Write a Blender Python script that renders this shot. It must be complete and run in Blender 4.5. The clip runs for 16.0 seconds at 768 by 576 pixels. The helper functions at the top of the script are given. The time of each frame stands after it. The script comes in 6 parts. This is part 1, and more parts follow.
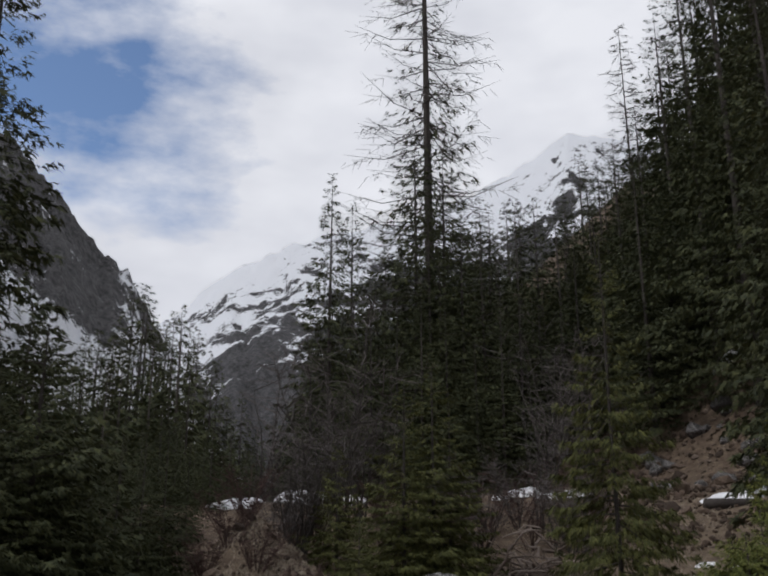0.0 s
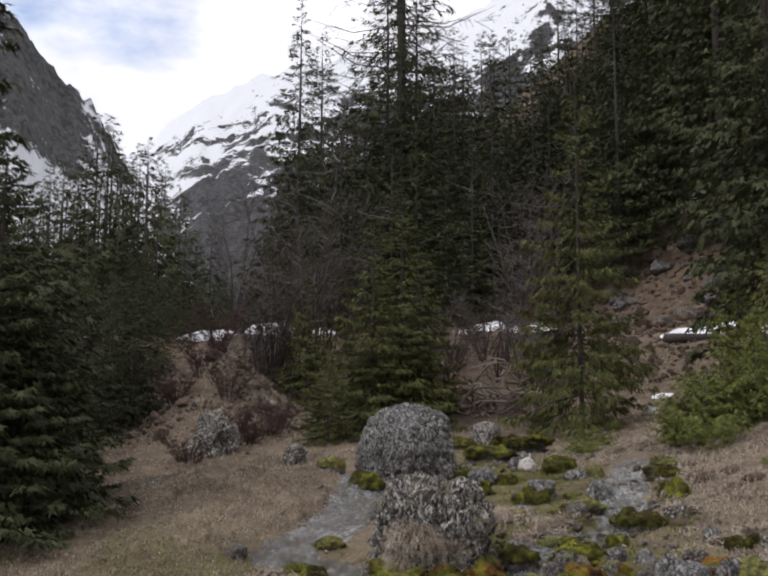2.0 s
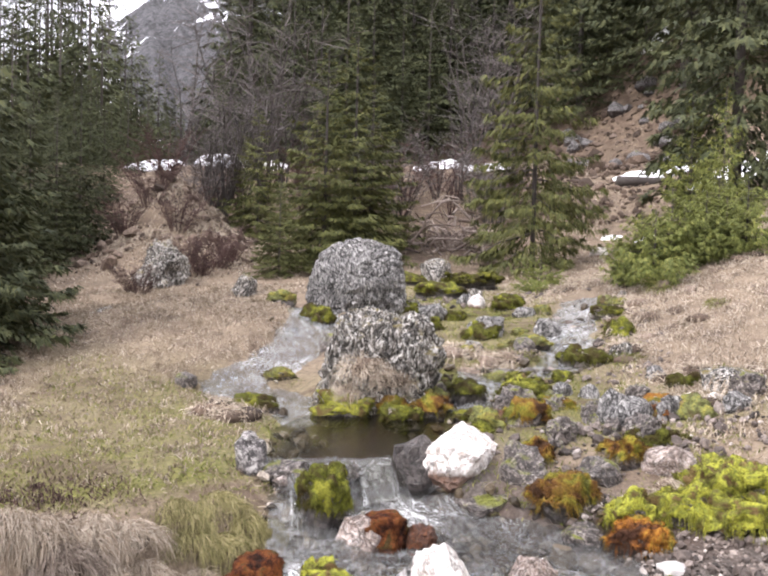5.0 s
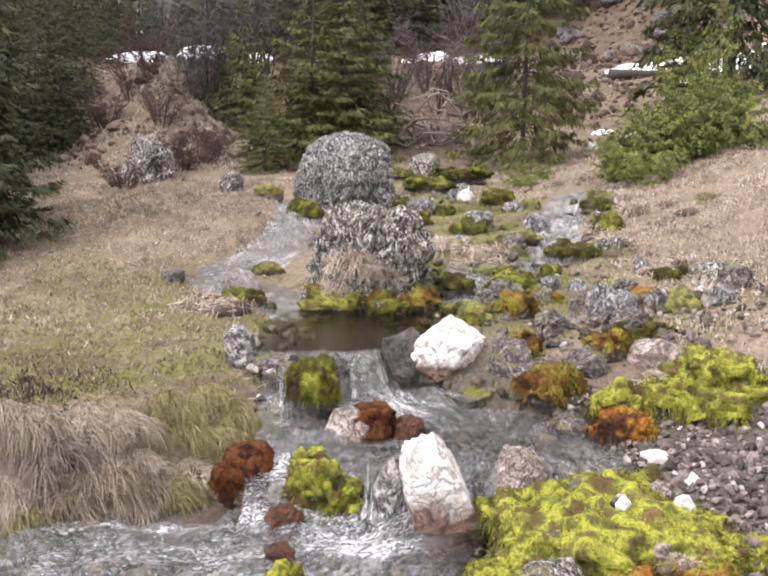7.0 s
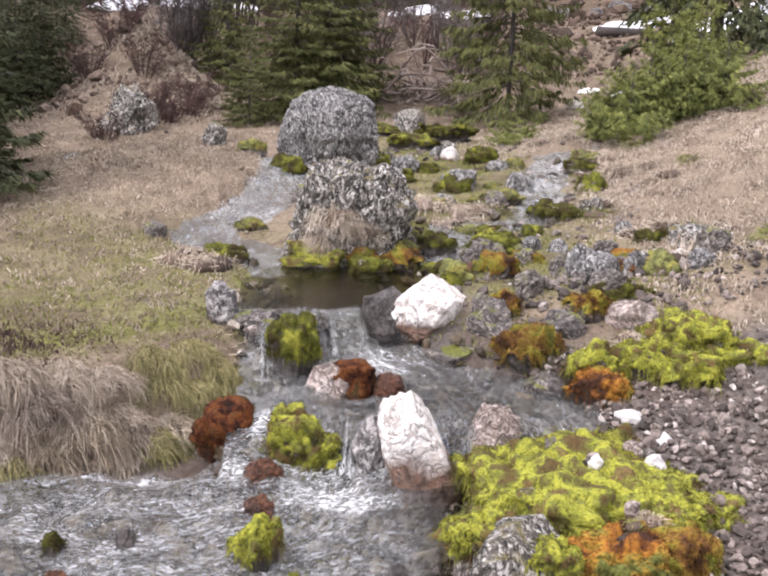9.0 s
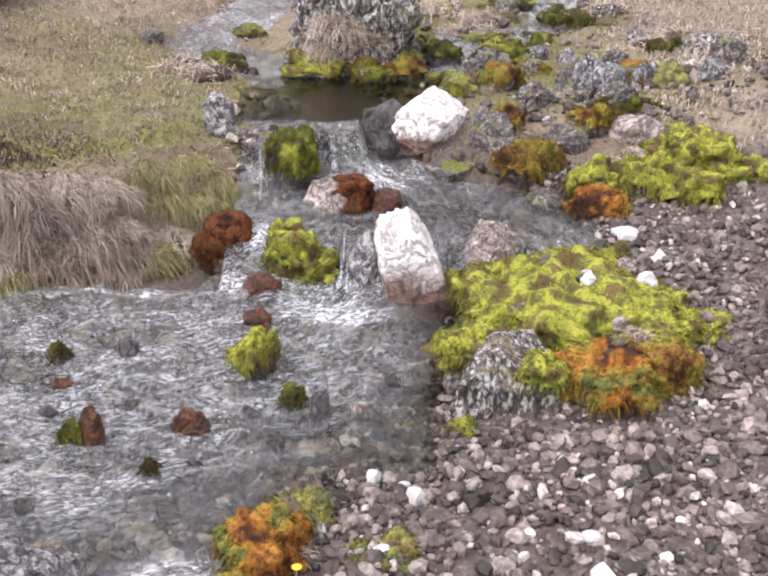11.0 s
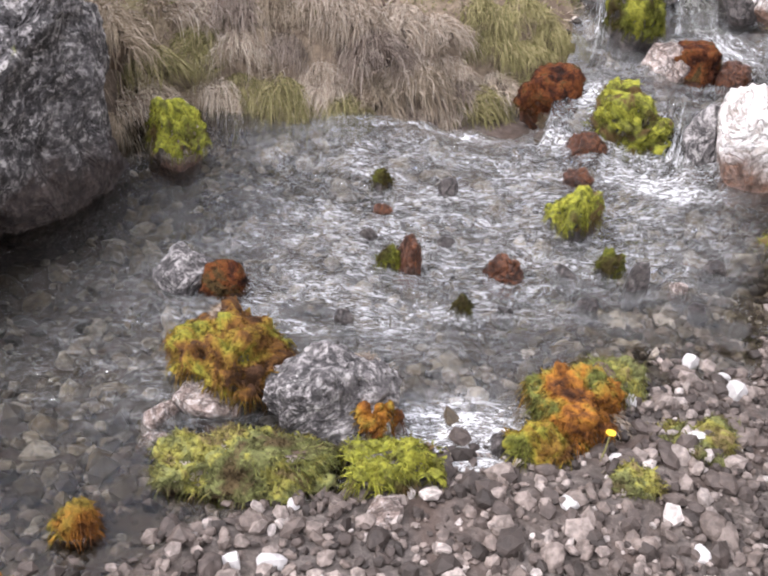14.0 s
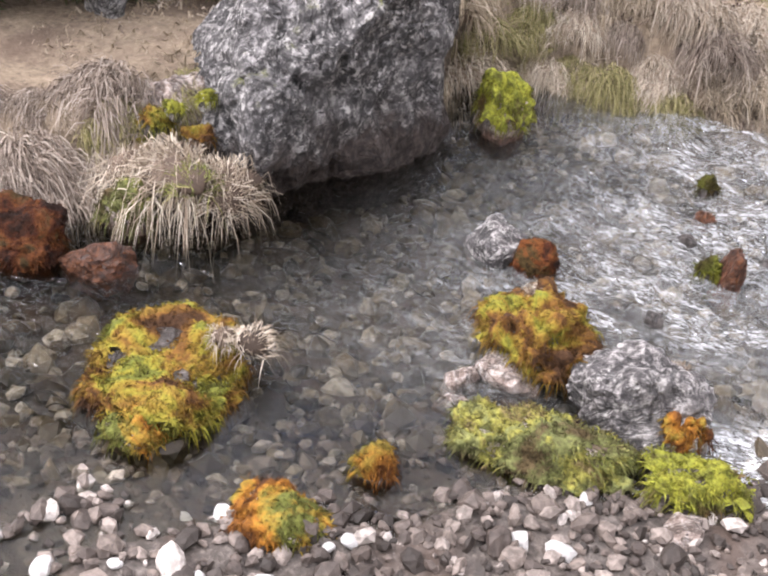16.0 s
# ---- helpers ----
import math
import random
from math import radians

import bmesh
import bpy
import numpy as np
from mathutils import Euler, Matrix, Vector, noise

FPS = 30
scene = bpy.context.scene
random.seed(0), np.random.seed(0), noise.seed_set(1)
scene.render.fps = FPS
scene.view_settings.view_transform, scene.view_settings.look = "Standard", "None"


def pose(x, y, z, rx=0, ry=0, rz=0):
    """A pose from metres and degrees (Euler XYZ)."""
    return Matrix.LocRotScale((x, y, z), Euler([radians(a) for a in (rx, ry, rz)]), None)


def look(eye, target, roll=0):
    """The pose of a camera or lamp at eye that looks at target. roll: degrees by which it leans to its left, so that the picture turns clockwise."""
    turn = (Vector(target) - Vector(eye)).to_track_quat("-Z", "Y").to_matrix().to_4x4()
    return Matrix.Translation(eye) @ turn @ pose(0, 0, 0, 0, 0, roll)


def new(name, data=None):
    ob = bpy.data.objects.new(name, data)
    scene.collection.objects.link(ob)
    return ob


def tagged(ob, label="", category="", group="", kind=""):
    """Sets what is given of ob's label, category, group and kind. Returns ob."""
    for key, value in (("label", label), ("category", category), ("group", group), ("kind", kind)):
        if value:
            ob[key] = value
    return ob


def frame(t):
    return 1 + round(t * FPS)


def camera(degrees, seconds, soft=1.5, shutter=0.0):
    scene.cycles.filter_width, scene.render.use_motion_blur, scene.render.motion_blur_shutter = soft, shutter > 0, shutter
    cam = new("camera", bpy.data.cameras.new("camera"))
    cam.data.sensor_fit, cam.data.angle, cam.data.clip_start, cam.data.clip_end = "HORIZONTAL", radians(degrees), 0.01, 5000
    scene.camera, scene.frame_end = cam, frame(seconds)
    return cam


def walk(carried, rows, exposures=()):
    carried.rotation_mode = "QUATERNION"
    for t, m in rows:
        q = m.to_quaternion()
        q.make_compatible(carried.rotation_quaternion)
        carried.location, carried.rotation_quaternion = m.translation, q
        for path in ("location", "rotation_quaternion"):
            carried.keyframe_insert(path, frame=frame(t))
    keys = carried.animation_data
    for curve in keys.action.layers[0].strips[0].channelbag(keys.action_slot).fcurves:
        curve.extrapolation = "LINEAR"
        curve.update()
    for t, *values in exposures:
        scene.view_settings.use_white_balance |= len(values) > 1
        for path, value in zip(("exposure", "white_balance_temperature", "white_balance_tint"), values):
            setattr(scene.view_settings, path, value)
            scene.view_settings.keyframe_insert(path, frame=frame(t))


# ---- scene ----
cam = camera(44.85, 16.0, soft=2.2)
walk(cam, [
    (0.0, look((0.053, -0.189, 1.439), (0.070, 9.351, 4.437), -0.22)),
    (0.5, look((0.044, -0.183, 1.445), (0.200, 9.468, 4.060), -0.23)),
    (1.0, look((0.049, -0.162, 1.443), (0.225, 9.594, 3.632), -0.45)),
    (1.5, look((0.048, -0.128, 1.449), (0.337, 9.721, 3.155), -0.18)),
    (2.0, look((0.049, -0.090, 1.453), (0.390, 9.822, 2.734), 0.00)),
    (2.5, look((0.048, -0.061, 1.459), (0.444, 9.889, 2.370), -0.27)),
    (3.0, look((0.041, -0.042, 1.456), (0.688, 9.904, 2.264), 0.71)),
    (3.5, look((0.045, -0.026, 1.448), (0.830, 9.925, 2.032), 0.73)),
    (4.0, look((0.035, -0.004, 1.443), (0.901, 9.959, 1.501), 1.14)),
    (4.5, look((0.038, 0.014, 1.442), (0.902, 9.974, 1.221), 1.35)),
    (7.0, look((0.044, 0.065, 1.419), (1.067, 9.890, -0.135), 1.41)),
    (7.5, look((0.042, 0.063, 1.418), (1.088, 9.852, -0.336), 1.56)),
    (8.0, look((0.037, 0.059, 1.419), (1.144, 9.818, -0.464), 2.13)),
    (10.5, look((0.094, 0.021, 1.473), (1.372, 9.458, -1.577), 2.69)),
    (11.0, look((0.101, 0.046, 1.468), (1.207, 9.153, -2.513), 2.76)),
    (11.5, look((0.082, 0.064, 1.449), (0.974, 8.984, -2.982), 3.79)),
    (12.0, look((0.050, 0.079, 1.431), (0.442, 8.854, -3.348), 4.84)),
    (12.5, look((0.041, 0.085, 1.409), (0.228, 8.662, -3.728), 4.25)),
    (13.0, look((0.007, 0.089, 1.393), (-0.109, 8.579, -3.889), 4.44)),
    (13.5, look((-0.048, 0.090, 1.383), (-0.638, 8.478, -4.030), 5.95)),
    (14.0, look((-0.093, 0.083, 1.372), (-1.532, 8.409, -3.976), 5.09)),
    (14.5, look((-0.129, 0.075, 1.357), (-2.199, 8.208, -4.082), 5.02)),
    (15.0, look((-0.179, 0.063, 1.343), (-2.877, 7.942, -4.193), 5.49)),
    (15.5, look((-0.221, 0.045, 1.330), (-3.464, 7.698, -4.230), 6.34)),
    (16.0, look((-0.263, 0.033, 1.317), (-3.995, 7.383, -4.343), 6.90)),
], exposures=[
    (0.0, -1.05, 6200, 12), (0.5, -1.05, 6200, 12), (1.0, -1.0, 6200, 12), (1.5, -0.85, 6300, 13), (2.0, -0.5, 6300, 14), (2.5, 0.25, 6300, 15), (3.0, 0.68, 6300, 16), (3.5, 0.95, 6300, 16), (4.5, 1.1, 6300, 17),
    (7.0, 1.0, 6400, 19), (10.5, 0.9, 6150, 20), (12.5, 0.9, 6150, 20), (14.0, 0.98, 6200, 19), (15.0, 1.08, 6250, 18), (16.0, 1.25, 6300, 18),
])

# ---- world and sun: bright broken cloud, a veiled sun high on the left ----
world = bpy.data.worlds.new("sky")
scene.world = world
world.use_nodes = True
wn, wl = world.node_tree.nodes, world.node_tree.links
wn.clear()
w_out = wn.new("ShaderNodeOutputWorld")
w_bg = wn.new("ShaderNodeBackground")
w_sky = wn.new("ShaderNodeTexSky")
w_sky.sky_type = "NISHITA"
w_sky.sun_disc = False
w_sky.sun_elevation, w_sky.sun_rotation = radians(44), radians(-112)
w_sky.altitude = 1500
w_co = wn.new("ShaderNodeTexCoord")
w_map = wn.new("ShaderNodeMapping")
w_map.inputs["Scale"].default_value = (1.0, 1.0, 2.2)
w_map.inputs["Location"].default_value = (0.35, 0.2, 0.1)
w_noise = wn.new("ShaderNodeTexNoise")
w_noise.inputs["Scale"].default_value = 2.6
w_noise.inputs["Detail"].default_value = 7
w_noise.inputs["Roughness"].default_value = 0.55
w_ramp = wn.new("ShaderNodeValToRGB")
w_ramp.color_ramp.elements[0].position, w_ramp.color_ramp.elements[1].position = 0.22, 0.36
w_noise2 = wn.new("ShaderNodeTexNoise")
w_noise2.inputs["Scale"].default_value = 5.0
w_noise2.inputs["Detail"].default_value = 4
w_cloud = wn.new("ShaderNodeValToRGB")
w_cloud.color_ramp.elements[0].color = (11.6, 11.7, 12.1, 1)
w_cloud.color_ramp.elements[1].color = (14.2, 14.2, 14.3, 1)
w_cloud.color_ramp.elements[0].position, w_cloud.color_ramp.elements[1].position = 0.35, 0.6
w_mix = wn.new("ShaderNodeMix")
w_mix.data_type = "RGBA"
wl.new(w_co.outputs["Generated"], w_map.inputs["Vector"])
wl.new(w_map.outputs["Vector"], w_noise.inputs["Vector"])
wl.new(w_map.outputs["Vector"], w_noise2.inputs["Vector"])
# the cloud thins to blue high over the left-hand mountain
w_dot = wn.new("ShaderNodeVectorMath")
w_dot.operation = "DOT_PRODUCT"
w_dot.inputs[1].default_value = (math.sin(radians(-25)) * math.cos(radians(36)), math.cos(radians(-25)) * math.cos(radians(36)), math.sin(radians(36)))
wl.new(w_co.outputs["Generated"], w_dot.inputs[0])
w_thin = wn.new("ShaderNodeMapRange")
w_thin.inputs["From Min"].default_value, w_thin.inputs["From Max"].default_value = math.cos(radians(19)), 1.0
w_thin.inputs["To Max"].default_value = -0.18
wl.new(w_dot.outputs["Value"], w_thin.inputs["Value"])
w_cover = wn.new("ShaderNodeMath")
wl.new(w_noise.outputs["Fac"], w_cover.inputs[0])
wl.new(w_thin.outputs["Result"], w_cover.inputs[1])
wl.new(w_cover.outputs[0], w_ramp.inputs["Fac"])
wl.new(w_noise2.outputs["Fac"], w_cloud.inputs["Fac"])
wl.new(w_ramp.outputs["Color"], w_mix.inputs["Factor"])
w_gain = wn.new("ShaderNodeVectorMath")
w_gain.operation = "SCALE"
w_gain.inputs["Scale"].default_value = 2.4
wl.new(w_sky.outputs["Color"], w_gain.inputs[0])
wl.new(w_gain.outputs["Vector"], w_mix.inputs["A"])
wl.new(w_cloud.outputs["Color"], w_mix.inputs["B"])
wl.new(w_mix.outputs["Result"], w_bg.inputs["Color"])
w_bg.inputs["Strength"].default_value = 0.12
wl.new(w_bg.outputs["Background"], w_out.inputs["Surface"])

sun = new("sun", bpy.data.lights.new("sun", "SUN"))
sun.data.energy, sun.data.angle, sun.data.color = 1.8, radians(7.0), (1.0, 0.96, 0.90)
sun_az, sun_el = radians(-112), radians(44)
sun.matrix_world = look((0, 0, 50), Vector((0, 0, 50)) - Vector((math.sin(sun_az) * math.cos(sun_el), math.cos(sun_az) * math.cos(sun_el), math.sin(sun_el))))


# ---- materials ----
def mat(name):
    m = bpy.data.materials.new(name)
    m.use_nodes = True
    nt = m.node_tree
    return m, nt.nodes, nt.links, nt.nodes["Principled BSDF"]


def tex(n, l, kind, scale, coord, detail=6.0, rough=0.6, dist=0.0, stretch=None):
    """A noise, voronoi or wave texture on a coordinate."""
    t = n.new({"noise": "ShaderNodeTexNoise", "voronoi": "ShaderNodeTexVoronoi", "wave": "ShaderNodeTexWave"}[kind])
    t.inputs["Scale"].default_value = scale
    if kind != "voronoi":
        t.inputs["Detail"].default_value = detail
        t.inputs["Distortion"].default_value = dist
    if kind == "noise":
        t.inputs["Roughness"].default_value = rough
    src = coord
    if stretch:
        mp = n.new("ShaderNodeMapping")
        mp.inputs["Scale"].default_value = stretch
        mp.inputs["Rotation"].default_value = (0.35, 0.2, 0.3)
        l.new(coord, mp.inputs["Vector"])
        src = mp.outputs["Vector"]
    l.new(src, t.inputs["Vector"])
    return t.outputs["Distance"] if kind == "voronoi" else t.outputs["Fac"]


def ramp(n, l, fac, *stops):
    r = n.new("ShaderNodeValToRGB")
    el = r.color_ramp.elements
    while len(el) < len(stops):
        el.new(0.5)
    for e, (p, c) in zip(el, stops):
        e.position, e.color = p, (*c, 1) if not isinstance(c, (int, float)) else (c, c, c, 1)
    l.new(fac, r.inputs["Fac"])
    return r.outputs["Color"]


def mix(n, l, fac, a, b, mode="MIX"):
    x = n.new("ShaderNodeMix")
    x.data_type, x.blend_type = "RGBA", mode
    for s, v in (("Factor", fac), ("A", a), ("B", b)):
        if isinstance(v, (int, float)):
            x.inputs[s].default_value = v if s == "Factor" else (v, v, v, 1)
        elif isinstance(v, tuple):
            x.inputs[s].default_value = (*v, 1)
        else:
            l.new(v, x.inputs[s])
    return x.outputs["Result"]


def bump(n, l, bsdf, height, strength=0.5, distance=0.02):
    b = n.new("ShaderNodeBump")
    b.inputs["Strength"].default_value, b.inputs["Distance"].default_value = strength, distance
    l.new(height, b.inputs["Height"])
    l.new(b.outputs["Normal"], bsdf.inputs["Normal"])


def upness(n, l):
    g = n.new("ShaderNodeNewGeometry")
    s = n.new("ShaderNodeSeparateXYZ")
    l.new(g.outputs["Normal"], s.inputs["Vector"])
    return s.outputs["Z"]


def position(n):
    return n.new("ShaderNodeNewGeometry").outputs["Position"]


def attr(n, name):
    a = n.new("ShaderNodeAttribute")
    a.attribute_name = name
    return a.outputs["Fac"]


def rock_material(name, dark, mid, light, lichen=0.35, moss=0.0, rough=0.85, streak=(1, 1, 1), scale=1.0, moss_col=(0.16, 0.17, 0.02), foot=None, crisp=False, crack=0.7, relief=1.0, lichen_col=(0.58, 0.56, 0.52)):
    """Weathered stone: broad tone, crisp grain, dark fissures, pale lichen, and where wanted moss on top and a stained
    or darkened foot.
    """
    m, n, l, b = mat(name)
    p = position(n)
    big = tex(n, l, "noise", 3.0 * scale, p, 8, 0.65, 0.5, streak)
    fine = tex(n, l, "noise", 24 * scale, p, 8, 0.75, 0.3, streak)
    patch = tex(n, l, "noise", 9 * scale, p, 8, 0.8, 0.5, streak)
    split = tex(n, l, "noise", 4.5 * scale, p, 5, 0.6, 1.6, streak)
    col = ramp(n, l, big, (0.34, dark), (0.5, mid), (0.64, light))
    col = mix(n, l, 0.62, col, ramp(n, l, fine, (0.42 if crisp else 0.38, dark), (0.5, mid), (0.57 if crisp else 0.64, light)), "MIX")
    if lichen:
        spots = mix(n, l, 1.0, ramp(n, l, fine, (0.50, 0.0), (0.545, 1.0)), ramp(n, l, patch, (0.60 - 0.22 * lichen, 0.0), (0.66 - 0.16 * lichen, lichen * 1.5)), "MULTIPLY")
        col = mix(n, l, spots, col, lichen_col)
    gap = ramp(n, l, split, (0.455, 0.0), (0.49, crack), (0.505, crack), (0.54, 0.0))
    col = mix(n, l, gap, col, tuple(c * 0.35 for c in dark))
    col = mix(n, l, ramp(n, l, patch, (0.34, 0.85), (0.42, 0.0)), col, tuple(c * 0.6 for c in dark))
    if moss:
        mm = mix(n, l, 1.0, ramp(n, l, upness(n, l), (0.45, 0.0), (0.8, 1.0)), ramp(n, l, big, (0.62 - 0.4 * moss, 0.0), (0.70 - 0.4 * moss, 1.0)), "MULTIPLY")
        col = mix(n, l, mm, col, ramp(n, l, fine, (0.35, tuple(c * 0.4 for c in moss_col)), (0.6, moss_col)))
    if foot:
        sep = n.new("ShaderNodeSeparateXYZ")
        l.new(n.new("ShaderNodeTexCoord").outputs["Generated"], sep.inputs["Vector"])
        wet = n.new("ShaderNodeMath")
        wet.operation = "MULTIPLY_ADD"
        l.new(big, wet.inputs[0])
        wet.inputs[1].default_value = -0.6
        l.new(sep.outputs["Z"], wet.inputs[2])
        col = mix(n, l, ramp(n, l, wet.outputs[0], (foot[1], 0.9), (foot[1] + 0.12, 0.0)), col, ramp(n, l, fine, (0.4, tuple(c * 0.3 for c in foot[0])), (0.6, foot[0])))
    l.new(col, b.inputs["Base Color"])
    b.inputs["Roughness"].default_value = rough
    h = mix(n, l, 0.5, fine, patch)
    h = mix(n, l, ramp(n, l, split, (0.44, 0.0), (0.49, 0.8), (0.505, 0.8), (0.56, 0.0)), h, 0.0)
    bump(n, l, b, h, 0.9 * relief, 0.06 * relief / scale)
    return m


M_GREY = rock_material("grey_limestone", (0.030, 0.028, 0.026), (0.23, 0.22, 0.21), (0.44, 0.425, 0.41), 0.5, crisp=True, streak=(3.2, 1.2, 1.7), scale=1.0, crack=0.85)
M_SHAGGY = rock_material("lichened_limestone", (0.016, 0.014, 0.011), (0.13, 0.112, 0.090), (0.44, 0.405, 0.365), 0.8, crisp=True, moss=0.25, moss_col=(0.2, 0.16, 0.05), scale=1.5, streak=(1.8, 1.5, 0.8), crack=0.9)
# brown foot, its colour darkened to deepen the shade under the overhang
M_BIG = rock_material("dark_mottled_limestone", (0.012, 0.011, 0.011), (0.105, 0.098, 0.096), (0.29, 0.275, 0.27), 0.65, crisp=True, moss=0.03, scale=1.9, foot=((0.040, 0.022, 0.014), 0.02), crack=0.6, lichen_col=(0.44, 0.42, 0.40))
M_WHITE = rock_material("pale_limestone", (0.40, 0.32, 0.26), (0.65, 0.615, 0.58), (0.82, 0.80, 0.78), 0.5, scale=1.5, foot=((0.17, 0.075, 0.035), 0.16), crack=0.65, relief=0.75, lichen_col=(0.84, 0.83, 0.81))
M_PINK = rock_material("stained_pale_limestone", (0.09, 0.06, 0.045), (0.30, 0.235, 0.20), (0.66, 0.60, 0.56), 0.3, scale=2.5, foot=((0.13, 0.06, 0.03), 0.06))
M_WET = rock_material("wet_dark_stone", (0.015, 0.012, 0.011), (0.06, 0.05, 0.045), (0.16, 0.14, 0.13), 0.15, rough=0.3, scale=3)
M_RUST = rock_material("rust_brown_algae_stone", (0.015, 0.006, 0.003), (0.085, 0.027, 0.009), (0.19, 0.068, 0.02), 0.0, rough=0.4, scale=4)
M_STREAM = rock_material("streambed_stone", (0.022, 0.018, 0.016), (0.11, 0.09, 0.08), (0.32, 0.28, 0.25), 0.3, moss=0.3, rough=0.6, scale=2.4, crisp=True)


def island_material(name, stops, rough=0.8, bump_scale=0, sheen=0.0, transl=0.0):
    """Colour that varies from piece to piece."""
    m, n, l, b = mat(name)
    g = n.new("ShaderNodeNewGeometry")
    o = n.new("ShaderNodeObjectInfo")
    a = n.new("ShaderNodeMath")
    a.operation = "ADD"
    l.new(g.outputs["Random Per Island"], a.inputs[0])
    l.new(o.outputs["Random"], a.inputs[1])
    fr = n.new("ShaderNodeMath")
    fr.operation = "FRACT"
    l.new(a.outputs[0], fr.inputs[0])
    col = ramp(n, l, fr.outputs[0], *stops)
    v = tex(n, l, "noise", 1.3, position(n), 3)
    col = mix(n, l, ramp(n, l, v, (0.35, 0.45), (0.65, 0.0)), col, tuple(c * 0.5 for c in stops[0][1]))
    if bump_scale:
        t = tex(n, l, "noise", bump_scale, position(n), 4)
        col = mix(n, l, ramp(n, l, t, (0.4, 0.5), (0.6, 0.0)), col, tuple(c * 0.6 for c in stops[0][1]))
        bump(n, l, b, t, 0.5, 0.01)
    l.new(col, b.inputs["Base Color"])
    b.inputs["Roughness"].default_value = rough
    b.inputs["Specular IOR Level"].default_value = 0.25
    return m


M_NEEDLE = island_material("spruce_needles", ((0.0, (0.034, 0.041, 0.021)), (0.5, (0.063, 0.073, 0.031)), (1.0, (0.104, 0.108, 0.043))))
# brighter copy of the needles, with a sunlit tone put into the colour
M_NEEDLE_R = island_material("sunlit_tone_spruce_needles", ((0.0, (0.046, 0.052, 0.019)), (0.5, (0.090, 0.098, 0.029)), (1.0, (0.150, 0.148, 0.042))))
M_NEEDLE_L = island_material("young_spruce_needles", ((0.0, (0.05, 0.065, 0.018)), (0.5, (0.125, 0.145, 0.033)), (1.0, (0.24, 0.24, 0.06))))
M_BARK = island_material("bark", ((0.0, (0.05, 0.042, 0.038)), (1.0, (0.11, 0.095, 0.085))), bump_scale=30)
M_TWIG = island_material("bare_twigs", ((0.0, (0.075, 0.064, 0.060)), (1.0, (0.18, 0.160, 0.150))))
M_DEAD = island_material("dead_wood", ((0.0, (0.15, 0.11, 0.09)), (1.0, (0.44, 0.37, 0.32))), bump_scale=40)
M_STRAW = island_material("dry_grass", ((0.0, (0.19, 0.14, 0.10)), (0.5, (0.42, 0.35, 0.265)), (1.0, (0.60, 0.53, 0.435))))
M_HAY = island_material("withered_meadow_grass", ((0.0, (0.12, 0.088, 0.056)), (0.5, (0.26, 0.208, 0.143)), (1.0, (0.40, 0.335, 0.255))))
M_GREEN = island_material("green_grass", ((0.0, (0.085, 0.095, 0.022)), (0.6, (0.18, 0.192, 0.046)), (1.0, (0.31, 0.28, 0.11))))
M_HEATH = island_material("red_brown_twigs", ((0.0, (0.045, 0.026, 0.022)), (1.0, (0.12, 0.072, 0.062))))
M_PEBBLE = island_material("river_pebbles", ((0.0, (0.030, 0.024, 0.020)), (0.35, (0.110, 0.086, 0.073)), (0.65, (0.21, 0.168, 0.142)), (0.9, (0.36, 0.302, 0.263)), (1.0, (0.63, 0.57, 0.52))), 0.6, 60)
M_SOIL = island_material("earth_clods", ((0.0, (0.045, 0.032, 0.024)), (0.6, (0.16, 0.115, 0.085)), (1.0, (0.30, 0.235, 0.19))), 0.95, 30)
M_BED = island_material("wet_streambed_pebbles", ((0.0, (0.016, 0.012, 0.007)), (0.4, (0.075, 0.055, 0.032)), (0.75, (0.20, 0.155, 0.10)), (1.0, (0.50, 0.44, 0.37))), 0.4, 60)
M_WHITEPEB = island_material("white_pebble", ((0.0, (0.45, 0.43, 0.41)), (1.0, (0.66, 0.64, 0.62))), 0.6, 60)


def snow_material():
    m, n, l, b = mat("old_snow")
    t = tex(n, l, "noise", 4, position(n), 6)
    l.new(ramp(n, l, t, (0.3, (0.72, 0.73, 0.76)), (0.6, (0.9, 0.9, 0.92))), b.inputs["Base Color"])
    b.inputs["Roughness"].default_value = 0.6
    bump(n, l, b, t, 0.4, 0.05)
    return m


M_SNOW = snow_material()


